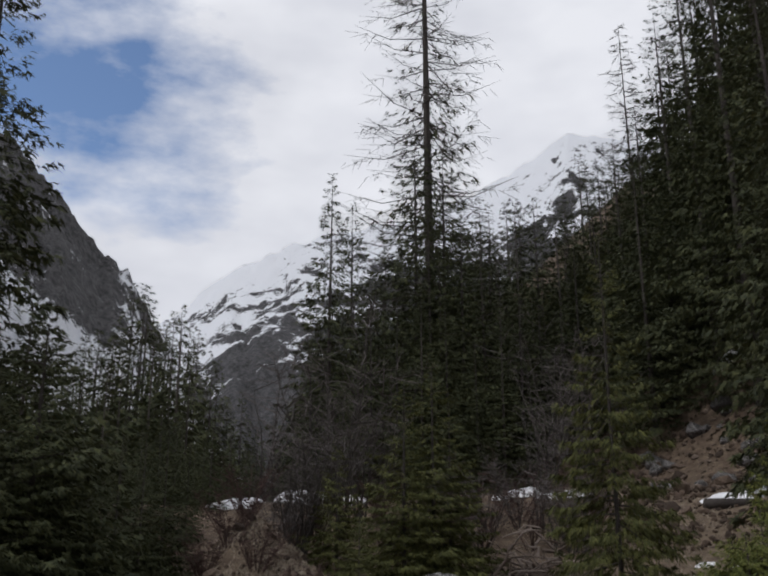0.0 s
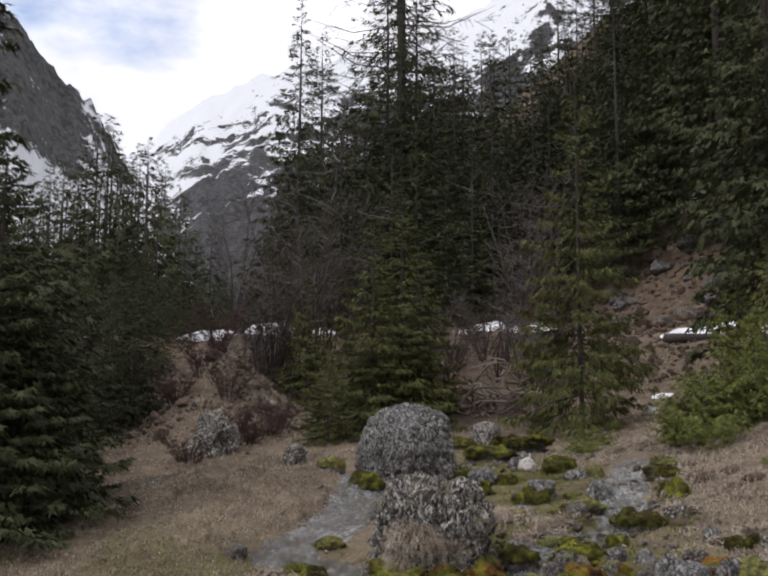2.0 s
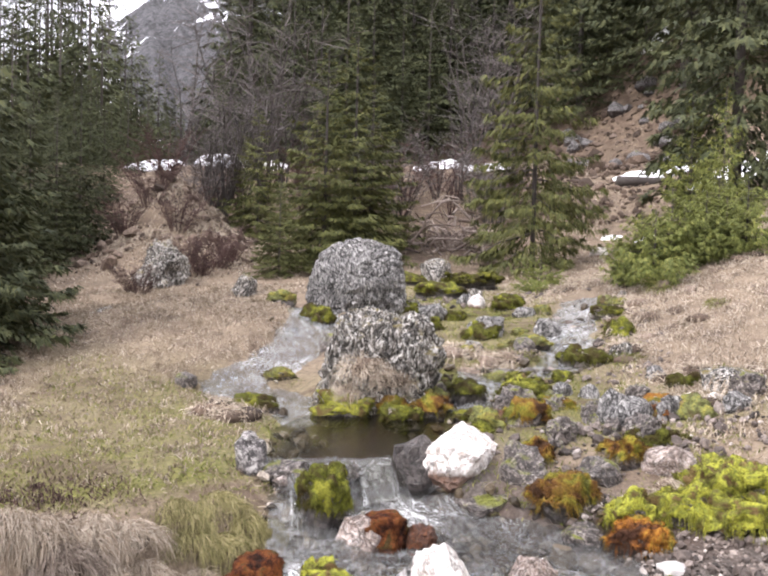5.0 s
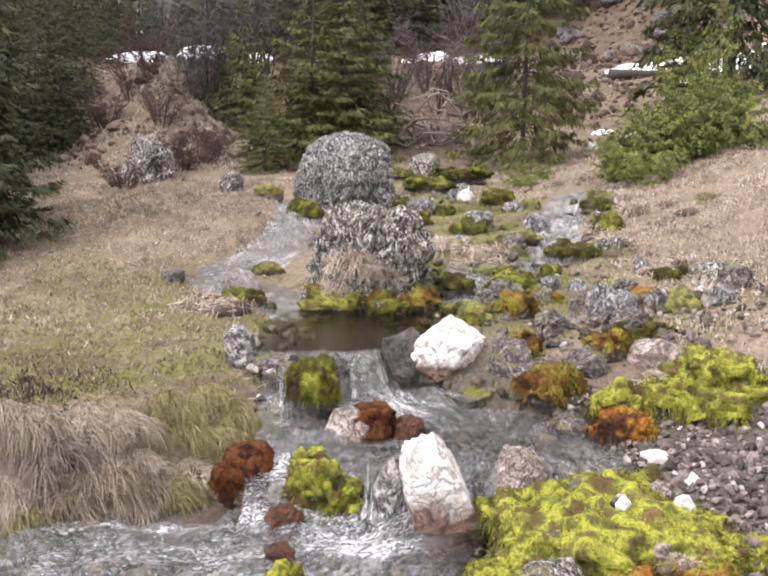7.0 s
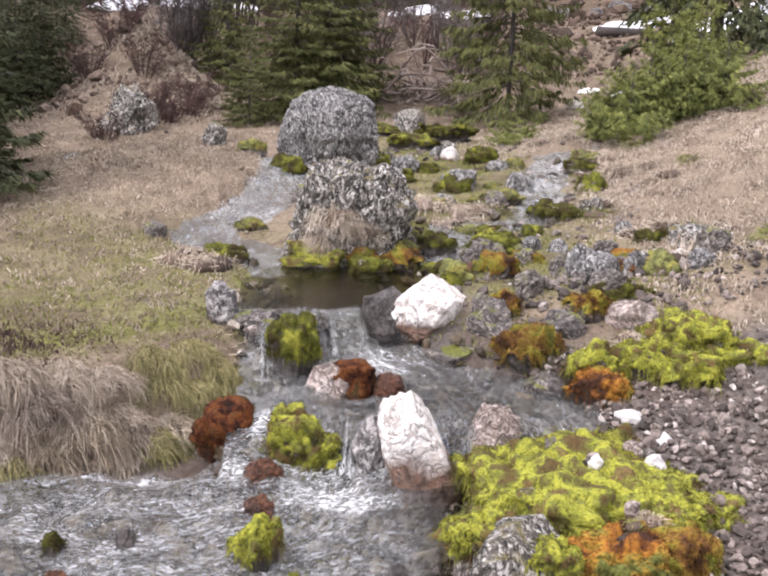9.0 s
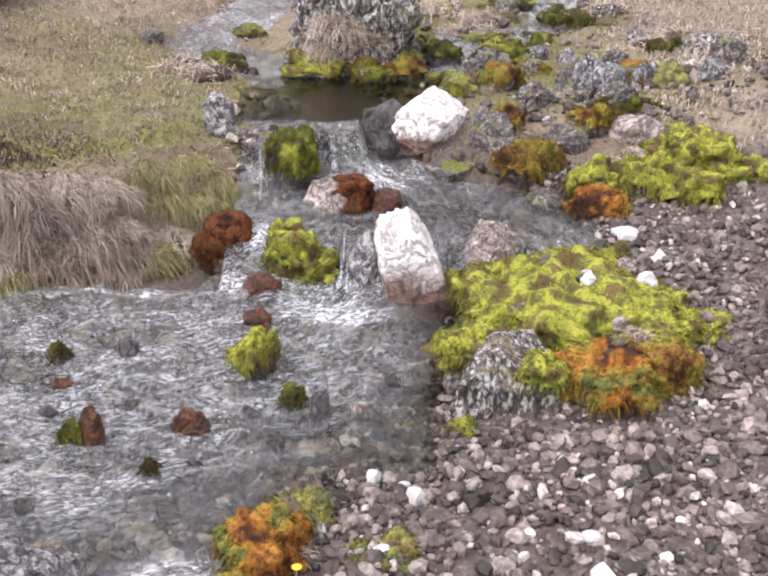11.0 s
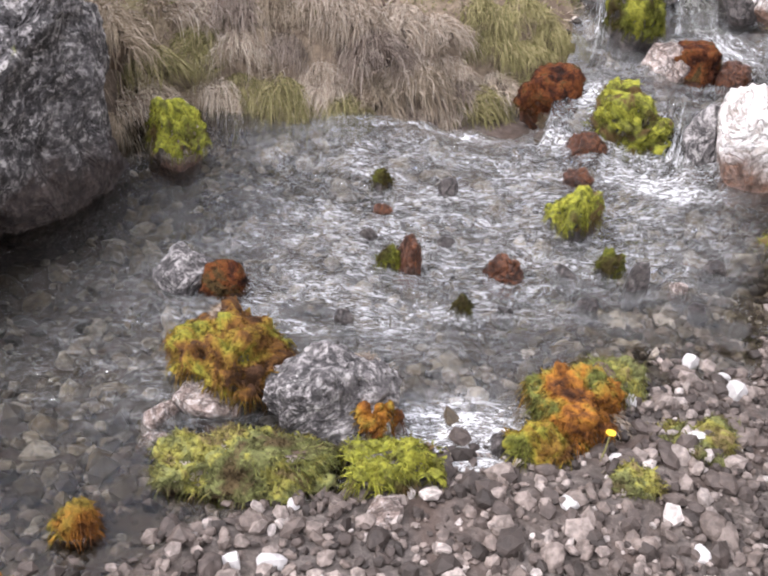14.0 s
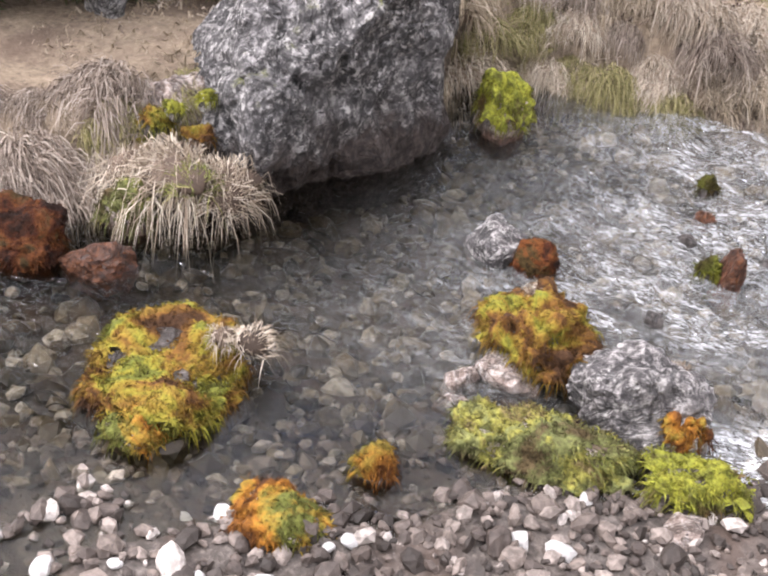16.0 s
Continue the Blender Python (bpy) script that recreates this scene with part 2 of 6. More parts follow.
def ground_material():
    m, n, l, b = mat("ground_cover")
    p = position(n)
    big = tex(n, l, "noise", 0.9, p, 7, 0.6, 0.6)
    med = tex(n, l, "noise", 5.0, p, 6, 0.7, 0.4)
    fine = tex(n, l, "noise", 42.0, p, 5, 0.75)
    straw = ramp(n, l, med, (0.3, (0.06, 0.043, 0.029)), (0.5, (0.15, 0.112, 0.074)), (0.7, (0.25, 0.195, 0.135)))
    straw = mix(n, l, 0.5, straw, ramp(n, l, fine, (0.3, (0.04, 0.03, 0.022)), (0.65, (0.34, 0.27, 0.2))))
    green = ramp(n, l, fine, (0.3, (0.045, 0.047, 0.013)), (0.7, (0.19, 0.185, 0.05)))
    grass = mix(n, l, mix(n, l, 1.0, attr(n, "green"), ramp(n, l, big, (0.36, 0.4), (0.58, 1.0)), "MULTIPLY"), straw, green)
    gravel = ramp(n, l, fine, (0.35, (0.02, 0.017, 0.015)), (0.5, (0.09, 0.075, 0.065)), (0.65, (0.24, 0.205, 0.18)))
    gravel = mix(n, l, 0.5, gravel, ramp(n, l, med, (0.35, (0.045, 0.036, 0.028)), (0.65, (0.12, 0.105, 0.095))))
    col = mix(n, l, attr(n, "gravel"), grass, gravel)
    forest = ramp(n, l, med, (0.3, (0.055, 0.038, 0.027)), (0.7, (0.20, 0.15, 0.105)))
    col = mix(n, l, attr(n, "forest"), col, forest)
    col = mix(n, l, attr(n, "bed"), col, ramp(n, l, fine, (0.35, (0.010, 0.008, 0.006)), (0.52, (0.035, 0.027, 0.019)), (0.68, (0.09, 0.07, 0.05))))
    blot = tex(n, l, "noise", 2.3, p, 5, 0.65, 1.0)
    col = mix(n, l, ramp(n, l, blot, (0.36, 0.65), (0.52, 0.0)), col, (0.075, 0.05, 0.038))
    l.new(col, b.inputs["Base Color"])
    b.inputs["Roughness"].default_value = 0.9
    b.inputs["Specular IOR Level"].default_value = 0.2
    bump(n, l, b, mix(n, l, 0.5, fine, med), 0.8, 0.03)
    return m


M_GROUND = ground_material()


def water_material(name="running_water", ripple=1.0):
    """Clear water over its bed: a rippled gloss drawn out along the flow, and white flecks: froth where it breaks,
    elsewhere painted glints and sheen.
    """
    m, n, l, b = mat(name)
    a = n.new("ShaderNodeAttribute")
    a.attribute_name = "flow"
    mp = n.new("ShaderNodeMapping")
    mp.inputs["Scale"].default_value = (1.0, 1.5, 1.0)
    l.new(a.outputs["Vector"], mp.inputs["Vector"])
    v = mp.outputs["Vector"]
    wob = tex(n, l, "noise", 13.0, v, 2, 0.5, 1.0)
    small = tex(n, l, "noise", 36.0, v, 2, 0.6, 0.8)
    bm_ = n.new("ShaderNodeBump")
    bm_.inputs["Distance"].default_value = 0.05
    st = n.new("ShaderNodeMath")
    st.operation = "MULTIPLY"
    l.new(attr(n, "ripple"), st.inputs[0])
    st.inputs[1].default_value = ripple
    l.new(st.outputs[0], bm_.inputs["Strength"])
    l.new(mix(n, l, 0.55, wob, small), bm_.inputs["Height"])
    gloss = n.new("ShaderNodeBsdfGlossy")
    gloss.inputs["Roughness"].default_value = 0.07
    l.new(bm_.outputs["Normal"], gloss.inputs["Normal"])
    clear = n.new("ShaderNodeBsdfTransparent")
    clear.inputs["Color"].default_value = (0.60, 0.60, 0.55, 1)
    fr = n.new("ShaderNodeFresnel")
    fr.inputs["IOR"].default_value = 1.33
    l.new(bm_.outputs["Normal"], fr.inputs["Normal"])
    skin = n.new("ShaderNodeMixShader")
    l.new(fr.outputs["Fac"], skin.inputs["Fac"])
    l.new(clear.outputs["BSDF"], skin.inputs[1])
    l.new(gloss.outputs["BSDF"], skin.inputs[2])
    foam_glints = n.new("ShaderNodeBsdfDiffuse")
    foam_glints.inputs["Color"].default_value = (0.66, 0.665, 0.66, 1)
    l.new(bm_.outputs["Normal"], foam_glints.inputs["Normal"])
    # this white pattern is froth at the falls, painted glints and sheen elsewhere
    f = tex(n, l, "noise", 42.0, v, 5, 0.75, 1.1)
    spark = tex(n, l, "noise", 75.0, v, 2, 0.6, 0.6)
    g = tex(n, l, "noise", 5.0, v, 4, 0.65, 0.9)
    streaks = mix(n, l, 1.0, ramp(n, l, f, (0.47, 0.12), (0.57, 0.55), (0.66, 0.9)), ramp(n, l, g, (0.40, 0.35), (0.60, 1.2)), "MULTIPLY")
    flecks = ramp(n, l, spark, (0.62, 0.0), (0.70, 0.8))
    both = mix(n, l, 1.0, streaks, flecks, "LIGHTEN")
    amount = n.new("ShaderNodeMath")
    amount.operation = "MULTIPLY"
    amount.use_clamp = True
    l.new(both, amount.inputs[0])
    l.new(attr(n, "foam_glints"), amount.inputs[1])
    ms = n.new("ShaderNodeMixShader")
    l.new(amount.outputs[0], ms.inputs["Fac"])
    l.new(skin.outputs["Shader"], ms.inputs[1])
    l.new(foam_glints.outputs["BSDF"], ms.inputs[2])
    n.remove(b)
    l.new(ms.outputs["Shader"], n["Material Output"].inputs["Surface"])
    return m


M_WATER = water_material()
M_BROOK = water_material("brook_water", 1.0)


def mountain_material(name, dark, light, coarse, scale, weights):
    """Cliff with snow where it lies: the lie of the snow broken up by gullies and ledges."""
    m, n, l, b = mat(name)
    p = position(n)
    g = tex(n, l, "noise", scale, p, 6, 0.6, 1.0, (1.0, 1.0, 0.45))
    c = tex(n, l, "noise", scale * 4.5, p, 8, 0.7, 0.8, (1.0, 1.0, 0.5))
    rock = ramp(n, l, c, (0.35, dark), (0.65, light))
    rock = mix(n, l, 0.5, rock, ramp(n, l, g, (0.35, dark), (0.65, light)))
    d = tex(n, l, "noise", scale * 17, p, 8, 0.75, 0.4, (1.0, 1.0, 0.35))
    rock = mix(n, l, 0.55, rock, ramp(n, l, d, (0.42, dark), (0.52, light), (0.6, tuple(k * 2.0 for k in light))))
    total = attr(n, "snow")
    for t, w in ((g, weights[0]), (c, 0.6 * weights[1]), (d, 0.4 * weights[1])):
        k = n.new("ShaderNodeMath")
        k.operation = "MULTIPLY_ADD"
        l.new(t, k.inputs[0])
        k.inputs[1].default_value = w
        l.new(total, k.inputs[2])
        total = k.outputs[0]
    edge = n.new("ShaderNodeMapRange")
    half = 0.5 * (weights[0] + weights[1])
    edge.inputs["From Min"].default_value, edge.inputs["From Max"].default_value = half + 0.5, half + 0.58
    l.new(total, edge.inputs["Value"])
    l.new(mix(n, l, edge.outputs["Result"], rock, (0.86, 0.88, 0.92)), b.inputs["Base Color"])
    b.inputs["Roughness"].default_value = 0.85
    bump(n, l, b, mix(n, l, 0.4, mix(n, l, 0.5, g, c), d), 1.0, coarse)
    return m


# ---- building helpers ----
def sstep(a, b, x):
    t = np.clip((x - a) / (b - a), 0, 1)
    return t * t * (3 - 2 * t)


def mesh_of(name, verts, faces, material, smooth=False):
    me = bpy.data.meshes.new(name)
    me.from_pydata([tuple(v) for v in verts], [], [tuple(f) for f in faces])
    me.materials.append(material)
    if smooth:
        me.polygons.foreach_set("use_smooth", [True] * len(me.polygons))
    me.update()
    return me


def part(name, data, material=None, parent=None, label=""):
    """A bmesh or a mesh as one object, under its thing where there is one."""
    if isinstance(data, bmesh.types.BMesh):
        me = bpy.data.meshes.new(name)
        data.to_mesh(me)
        data.free()
        me.materials.append(material)
        data = me
    ob = new(name, data)
    if parent:
        ob.parent = parent
    if label:
        ob["label"] = label
    return ob


def thing(name, label, category, at=(0, 0, 0), group="", kind="", turn=0.0):
    e = new(name)
    e.empty_display_size = 0.1
    e.matrix_world = pose(*at, 0, 0, turn)
    return tagged(e, label, category, group, kind)


def fbm(x, y, seed=0.0, octaves=4):
    """Cheap smooth noise on arrays, about -1 to 1."""
    out, amp, fr = np.zeros_like(x, dtype=float), 1.0, 1.0
    for o in range(octaves):
        a = 1.7 * o + seed
        out += amp * (np.sin(fr * (x * 1.0 + 0.37 * y) + a * 3.1 + 1.3 * np.sin(fr * 0.71 * y + a)) * np.cos(fr * (0.83 * y - 0.29 * x) + a * 1.9 + 1.1 * np.sin(fr * 0.63 * x + 2 * a)))
        amp, fr = amp * 0.5, fr * 2.03
    return out / 1.6


# ---- the lie of the land ----
def bank_y(x):
    return np.interp(x, [-6, -3, -2.05, -1.85, -1.5, -0.85, -0.5, -0.2, 0.05], [-1.0, 0.6, 1.38, 1.75, 2.95, 3.2, 3.4, 3.6, 3.85])


def shore_y(x):
    return np.interp(x, [-6, -3, -1.6, -1.2, -0.9, -0.6, -0.3, -0.1, 0.1, 0.32, 0.5, 0.6, 0.75, 0.95, 1.1], [-3.0, -0.7, 0.3, 0.75, 1.0, 1.2, 1.5, 1.55, 1.8, 2.0, 2.1, 2.4, 2.8, 3.0, 3.2])


def water_z(y):
    return np.interp(y, [-5, 1, 2.4, 3.05, 3.3, 3.45, 3.8, 4.08, 4.16, 5.2], [0.03, 0.045, 0.06, 0.10, 0.22, 0.25, 0.29, 0.36, 0.475, 0.485])


def left_x(y):
    return np.interp(y, [3.0, 3.3, 3.7, 4.1, 4.3, 4.9, 5.2], [-0.2, -0.05, 0.05, 0.0, -0.12, 0.05, 0.2])


def right_x(y):
    return np.interp(y, [3.0, 3.3, 3.6, 3.85, 4.05, 4.3, 4.9, 5.2], [1.0, 1.25, 1.3, 0.9, 0.62, 0.7, 0.85, 0.6])


BROOK_L = ((0.2, 8.4), (0.12, 7.1), (0.0, 6.55), (-0.22, 6.2), (-0.42, 5.92), (-0.12, 5.68), (0.06, 5.42), (0.2, 5.0))
BROOK_R = ((2.6, 8.3), (2.1, 7.0), (1.85, 6.2), (1.65, 5.86), (1.2, 5.9), (1.12, 5.45), (1.06, 5.25), (0.8, 5.0))
BROOKS = ((BROOK_L, 0.21), (BROOK_R, 0.19))


def along(points, x, y):
    """Distance from a broken line."""
    d = np.full(np.shape(x), 1e9)
    for (ax, ay), (bx, by) in zip(points, points[1:]):
        ux, uy = bx - ax, by - ay
        t = np.clip(((x - ax) * ux + (y - ay) * uy) / (ux * ux + uy * uy), 0, 1)
        d = np.minimum(d, np.hypot(x - ax - t * ux, y - ay - t * uy))
    return d


def soft(v, k=0.5):
    return k * np.log1p(np.exp(np.clip(v / k, -40, 40)))


def ground_z(x, y, channel=True):
    x, y = np.asarray(x, float), np.asarray(y, float)
    prof = np.interp(y, [-60, -3, 0.5, 2.2, 2.8, 3.4, 4.05, 4.4, 5.2, 8, 11, 14, 17, 19, 23, 26, 40, 70, 140, 300], [-4, -0.1, 0.06, 0.08, 0.1, 0.2, 0.40, 0.5, 0.55, 0.86, 1.0, 1.45, 2.35, 2.98, 3.08, 3.8, 8, 18, 44, 70])
    far = sstep(9, 20, y)
    prof = np.where(y > 23, 3.08 + (prof - 3.08) * (0.10 + 0.9 * sstep(-9, 7, x - 0.08 * y)), prof)
    step = 0.33 * np.clip(y - 9, 0, 10) * (1 - sstep(19, 24, y) * 0.6)
    prof = prof + (0.46 + 0.5 * sstep(18, 27, y)) * np.minimum(soft(x - (1.7 + 0.12 * y + step)), 45) * sstep(1.0, 4.0, y) + 0.06 * soft(x - 1.0) * (1 - sstep(1, 4, y))
    prof = prof - (0.10 * soft(-x - 1.5, 1.0) * sstep(4, 7, y)) * (1 - far) - far * 0.16 * soft(-x - 8, 3)
    prof = prof + far * 0.35 * fbm(x * 0.25, y * 0.25, 2) + 0.045 * fbm(x * 1.6, y * 1.6, 1) * sstep(3.5, 5, y) + 0.012 * fbm(x * 7, y * 7, 4) + 0.22 * np.exp(-((x + 0.9) ** 2 / 1.1 + (y - 7.5) ** 2 / 0.8)) - 0.20 * np.exp(-((x + 1.1) ** 2 / 1.8 + (y - 9.3) ** 2 / 0.7))
    # steep rise added right of the view, beyond the forest, to block light from there
    prof = prof + 0.75 * np.clip(soft(x - 0.8 * np.maximum(y, -8) - 8, 1.0), 0, 330)
    # dirt mound on the left
    prof = prof + (0.95 + 0.3 * fbm(x * 2.5, y * 2.5, 8)) * np.exp(-((np.minimum(x + 1.95, 0)) ** 2 / 0.30 + (np.maximum(x + 1.95, 0)) ** 2 / 0.8 + (y - 13.6) ** 2 / 1.8))
    # meadow bank beyond the stream
    by = bank_y(x) + 0.07 * fbm(x * 9, y * 0, 7)
    d = y - by
    meadow = 0.05 + (0.17 + 0.16 * sstep(-2.3, -1.5, x)) * sstep(-0.05, 0.42, d) + 0.04 * np.clip(d, 0, 3) + 0.02 * fbm(x * 3, y * 3, 9)
    w = (1 - sstep(5.0, 6.5, y)) * (1 - sstep(-0.15, 0.1, x - left_x(y)))
    prof = prof * (1 - w) + meadow * w
    # stream bed
    bed = water_z(y) - 0.01 - np.clip((y - shore_y(x)) * 0.16, -0.06, 0.085) + 0.012 * fbm(x * 11, y * 11, 3)
    bed = bed - 0.10 * np.exp(-((x + 1.25) / 0.35) ** 2 - ((y - 1.95) / 0.5) ** 2)
    inlow = sstep(-0.35, 0.0, y - shore_y(x)) * (1 - sstep(-0.03, 0.06, d)) * (1 - sstep(2.95, 3.15, y))
    prof = prof * (1 - inlow) + np.minimum(prof, bed) * inlow
    mid = sstep(-0.12, 0.03, x - left_x(y)) * (1 - sstep(-0.03, 0.12, x - right_x(y))) * sstep(2.8, 3.0, y) * (1 - sstep(5.0, 5.3, y))
    prof = prof * (1 - mid) + (water_z(y) - 0.07) * mid
    # clumpy turf
    turf = sstep(4.2, 5.0, y) * (1 - sstep(9, 12, y)) + w
    prof = prof + (0.022 + 0.02 * sstep(1.8, 3.0, x)) * np.clip(turf, 0, 1) * (1 - mid) * fbm(x * 5.5, y * 5.5, 13, 3)
    if not channel:
        return prof
    for line, half in BROOKS:
        prof = prof - (0.075 + 0.03 * fbm(x * 8, y * 8, 6)) * np.exp(-(along(line, x, y) / half) ** 4)
    return prof


def gz(x, y):
    return float(ground_z(x, y))


def spaced(lo, hi, n, centre, fine):
    """Coordinates that lie close together near the centre and wide apart far off."""
    a, b = math.asinh((lo - centre) / fine), math.asinh((hi - centre) / fine)
    return centre + fine * np.sinh(np.linspace(a, b, n))


def sheet(name, xs, ys, z, material):
    gx, gy = np.meshgrid(xs, ys)
    v = np.c_[gx.ravel(), gy.ravel(), z(gx, gy).ravel()]
    nx = len(xs)
    i = (np.arange(len(ys) - 1)[:, None] * nx + np.arange(nx - 1)[None, :]).ravel()
    me = mesh_of(name, v, np.c_[i, i + 1, i + nx + 1, i + nx], material, True)
    return me, gx.ravel(), gy.ravel()


def put_attr(me, name, values):
    me.attributes.new(name, "FLOAT", "POINT").data.foreach_set("value", np.ascontiguousarray(values, dtype=np.float32))


def put_flow(me, along_flow, across):
    """Coordinates that run with the water, for its ripples."""
    v = np.c_[along_flow, across, np.zeros(len(along_flow))]
    me.attributes.new("flow", "FLOAT_VECTOR", "POINT").data.foreach_set("vector", np.ascontiguousarray(v.ravel(), dtype=np.float32))


g_me, g_x, g_y = sheet("ground", spaced(-900, 900, 280, -0.2, 1.8), spaced(-500, 1500, 320, 2.6, 2.0), ground_z, M_GROUND)
g_d = g_y - bank_y(g_x)
is_meadow = np.clip(sstep(0.02, 0.12, g_d) * (1 - sstep(-0.1, 0.1, g_x - left_x(g_y))) + sstep(4.6, 5.3, g_y) + sstep(0.0, 0.4, g_x - np.interp(g_y, [3.2, 3.6, 3.8, 4.3], [1.6, 1.3, 1.0, 0.8]) - 0.12 * fbm(g_x * 3, g_y * 3, 5)) * sstep(3.75, 4.0, g_y), 0, 1)
put_attr(g_me, "gravel", 1 - is_meadow)
put_attr(g_me, "green", sstep(0.35, 0.6, g_d) * sstep(-2.1, -1.2, g_x) * np.clip((1 - sstep(4.5, 6.5, g_y + 0.4 * g_x)) + 0.9 * sstep(0.2, 1.0, g_x) * (1 - sstep(8, 12, g_y)) * (1 - sstep(0.9, 1.7, g_x - 0.1 * g_y)), 0, 1))
put_attr(g_me, "forest", sstep(10, 15, g_y + 2.0 * fbm(g_x * 0.6, g_y * 0.6, 3)) * (1 - 0.75 * sstep(0.22, 0.3, g_x / np.maximum(g_y, 1)) * (1 - sstep(17, 22, g_y))))
put_attr(g_me, "bed", np.clip(sstep(0.02, 0.3, g_y - shore_y(g_x)) * (1 - sstep(-0.02, 0.05, g_d)) * (g_y < 3.2) + (g_x > left_x(g_y)) * (g_x < right_x(g_y)) * (g_y > 3.0) * (g_y < 5.2), 0, 1))
ground = tagged(new("ground", g_me), "stony valley floor with dry grass, gravel and forest soil", "ground", kind="structure")


# ---- water ----
def stream_surface():
    xs, ys = np.arange(-4.5, 1.5, 0.022), np.arange(-1.5, 5.25, 0.022)
    gx, gy = np.meshgrid(xs, ys)
    rough = sstep(1.2, 2.4, gy + 0.2 * gx)
    steep = np.gradient(water_z(ys), ys)[:, None] * np.ones_like(gx)
    z = water_z(np.where(gx < -0.12, np.minimum(gy, 2.9), gy)) + (0.004 + 0.012 * rough + 0.03 * np.clip(steep, 0, 1)) * fbm(gx * 15, gy * 15, 2) * (gy < 4.15)
    inside = (gy > shore_y(gx) - 0.25) & (gy < bank_y(gx) + 0.12) & (gy < 3.2) | (gx > left_x(gy) - 0.12) & (gx < right_x(gy) + 0.1) & (gy >= 3.0)
    keep = inside & (z > ground_z(gx, gy) - 0.03)
    idx = -np.ones(gx.shape, int)
    cell = keep[:-1, :-1] & keep[1:, :-1] & keep[:-1, 1:] & keep[1:, 1:]
    used = np.zeros_like(keep)
    for a in (slice(None, -1), slice(1, None)):
        for b in (slice(None, -1), slice(1, None)):
            used[a, b] |= cell
    idx[used] = np.arange(used.sum())
    f = np.stack([idx[:-1, :-1][cell], idx[:-1, 1:][cell], idx[1:, 1:][cell], idx[1:, :-1][cell]], 1)
    me = mesh_of("stream", np.c_[gx[used], gy[used], z[used]], f, M_WATER, True)
    off_shore = gy - shore_y(gx)
    riffle = sstep(0.12, 0.6, off_shore) * (1 - sstep(-0.5, -1.25, gx)) * (1 - sstep(0.35, 0.75, gx)) * (gy < 3.15) * (0.35 + 0.65 * sstep(0.05, 0.4, bank_y(gx) - gy))
    # bright sky sheen on the small inlet, painted as a white patch
    inlet_sheen = np.exp(-((gx + 0.14) / 0.16) ** 4 - ((gy - 1.60) / 0.14) ** 4)
    reach = (gy > 3.1) * (gy < 4.02)
    splash = np.exp(-((gx - 0.27) / 0.13) ** 2 - ((gy - 2.97) / 0.09) ** 2) + np.exp(-((gx - 0.50) / 0.14) ** 2 - ((gy - 3.86) / 0.09) ** 2) + 0.7 * np.exp(-((gx - 0.0) / 0.07) ** 2 - ((gy - 3.36) / 0.1) ** 2)
    # riffle, reach and pool terms paint sheen and glints in white; splash is froth
    foam_glints = np.clip(0.40 * riffle + 0.2 * sstep(0.3, 0.7, off_shore) * sstep(-1.5, -0.8, gx) * (gx < 0.5) * (gy < 3.15) + 1.8 * inlet_sheen + 0.5 * np.clip(steep - 0.1, 0, 1) * (gx > -0.12) + 0.36 * reach + 1.6 * splash, 0, 2.0)
    put_attr(me, "foam_glints", foam_glints[used])
    put_attr(me, "ripple", np.clip(0.10 + 0.40 * sstep(0.15, 0.7, off_shore) * (gy < 3.15) + 0.35 * riffle + 0.7 * reach + 0.6 * (steep > 0.3), 0.05, 1)[used])
    fan = np.hypot(gx - 0.75, gy - 3.55)
    put_flow(me, fan[used], (np.arctan2(3.55 - gy, 0.75 - gx) * (0.5 + 0.6 * fan))[used])
    ob = tagged(new("stream", me), "clear shallow mountain stream with riffles, froth and painted glints", "stream", kind="structure")
    ob.visible_shadow = False
    return ob


stream_surface()


def brook(points, half, name_label):
    """A skin of water in its channel, running down over the turf."""
    step = 0.035
    px, py = np.array(points).T
    gx, gy = np.meshgrid(np.arange(px.min() - 0.4, px.max() + 0.4, step), np.arange(py.min(), py.max() + 0.1, step))
    d = along(points, gx, gy)
    level = ground_z(gx, gy, False) - 0.032 + 0.006 * fbm(gx * 22, gy * 22, 5)
    keep = (d < half * 1.15) & (gy > 5.2)
    cell = keep[:-1, :-1] & keep[1:, :-1] & keep[:-1, 1:] & keep[1:, 1:]
    used = np.zeros_like(keep)
    for a in (slice(None, -1), slice(1, None)):
        for b in (slice(None, -1), slice(1, None)):
            used[a, b] |= cell
    idx = -np.ones(gx.shape, int)
    idx[used] = np.arange(used.sum())
    f = np.stack([idx[:-1, :-1][cell], idx[:-1, 1:][cell], idx[1:, 1:][cell], idx[1:, :-1][cell]], 1)
    me = mesh_of("brook", np.c_[gx[used], gy[used], level[used]], f, M_BROOK, True)
    # the brook's sparkle is painted on as white flecks over its full length
    put_attr(me, "foam_glints", (0.62 + 0.4 * fbm(gx * 4, gy * 4, 3))[used])
    put_attr(me, "ripple", np.full(used.sum(), 0.8))
    put_flow(me, gy[used], gx[used])
    ob = tagged(new("brook", me), name_label, "stream", kind="structure")
    ob.visible_shadow = False


brook(BROOK_L, 0.21, "brook with painted sparkle fanning out over the turf beside the boulders")
brook(BROOK_R, 0.19, "thin brook spilling between mossy stones")


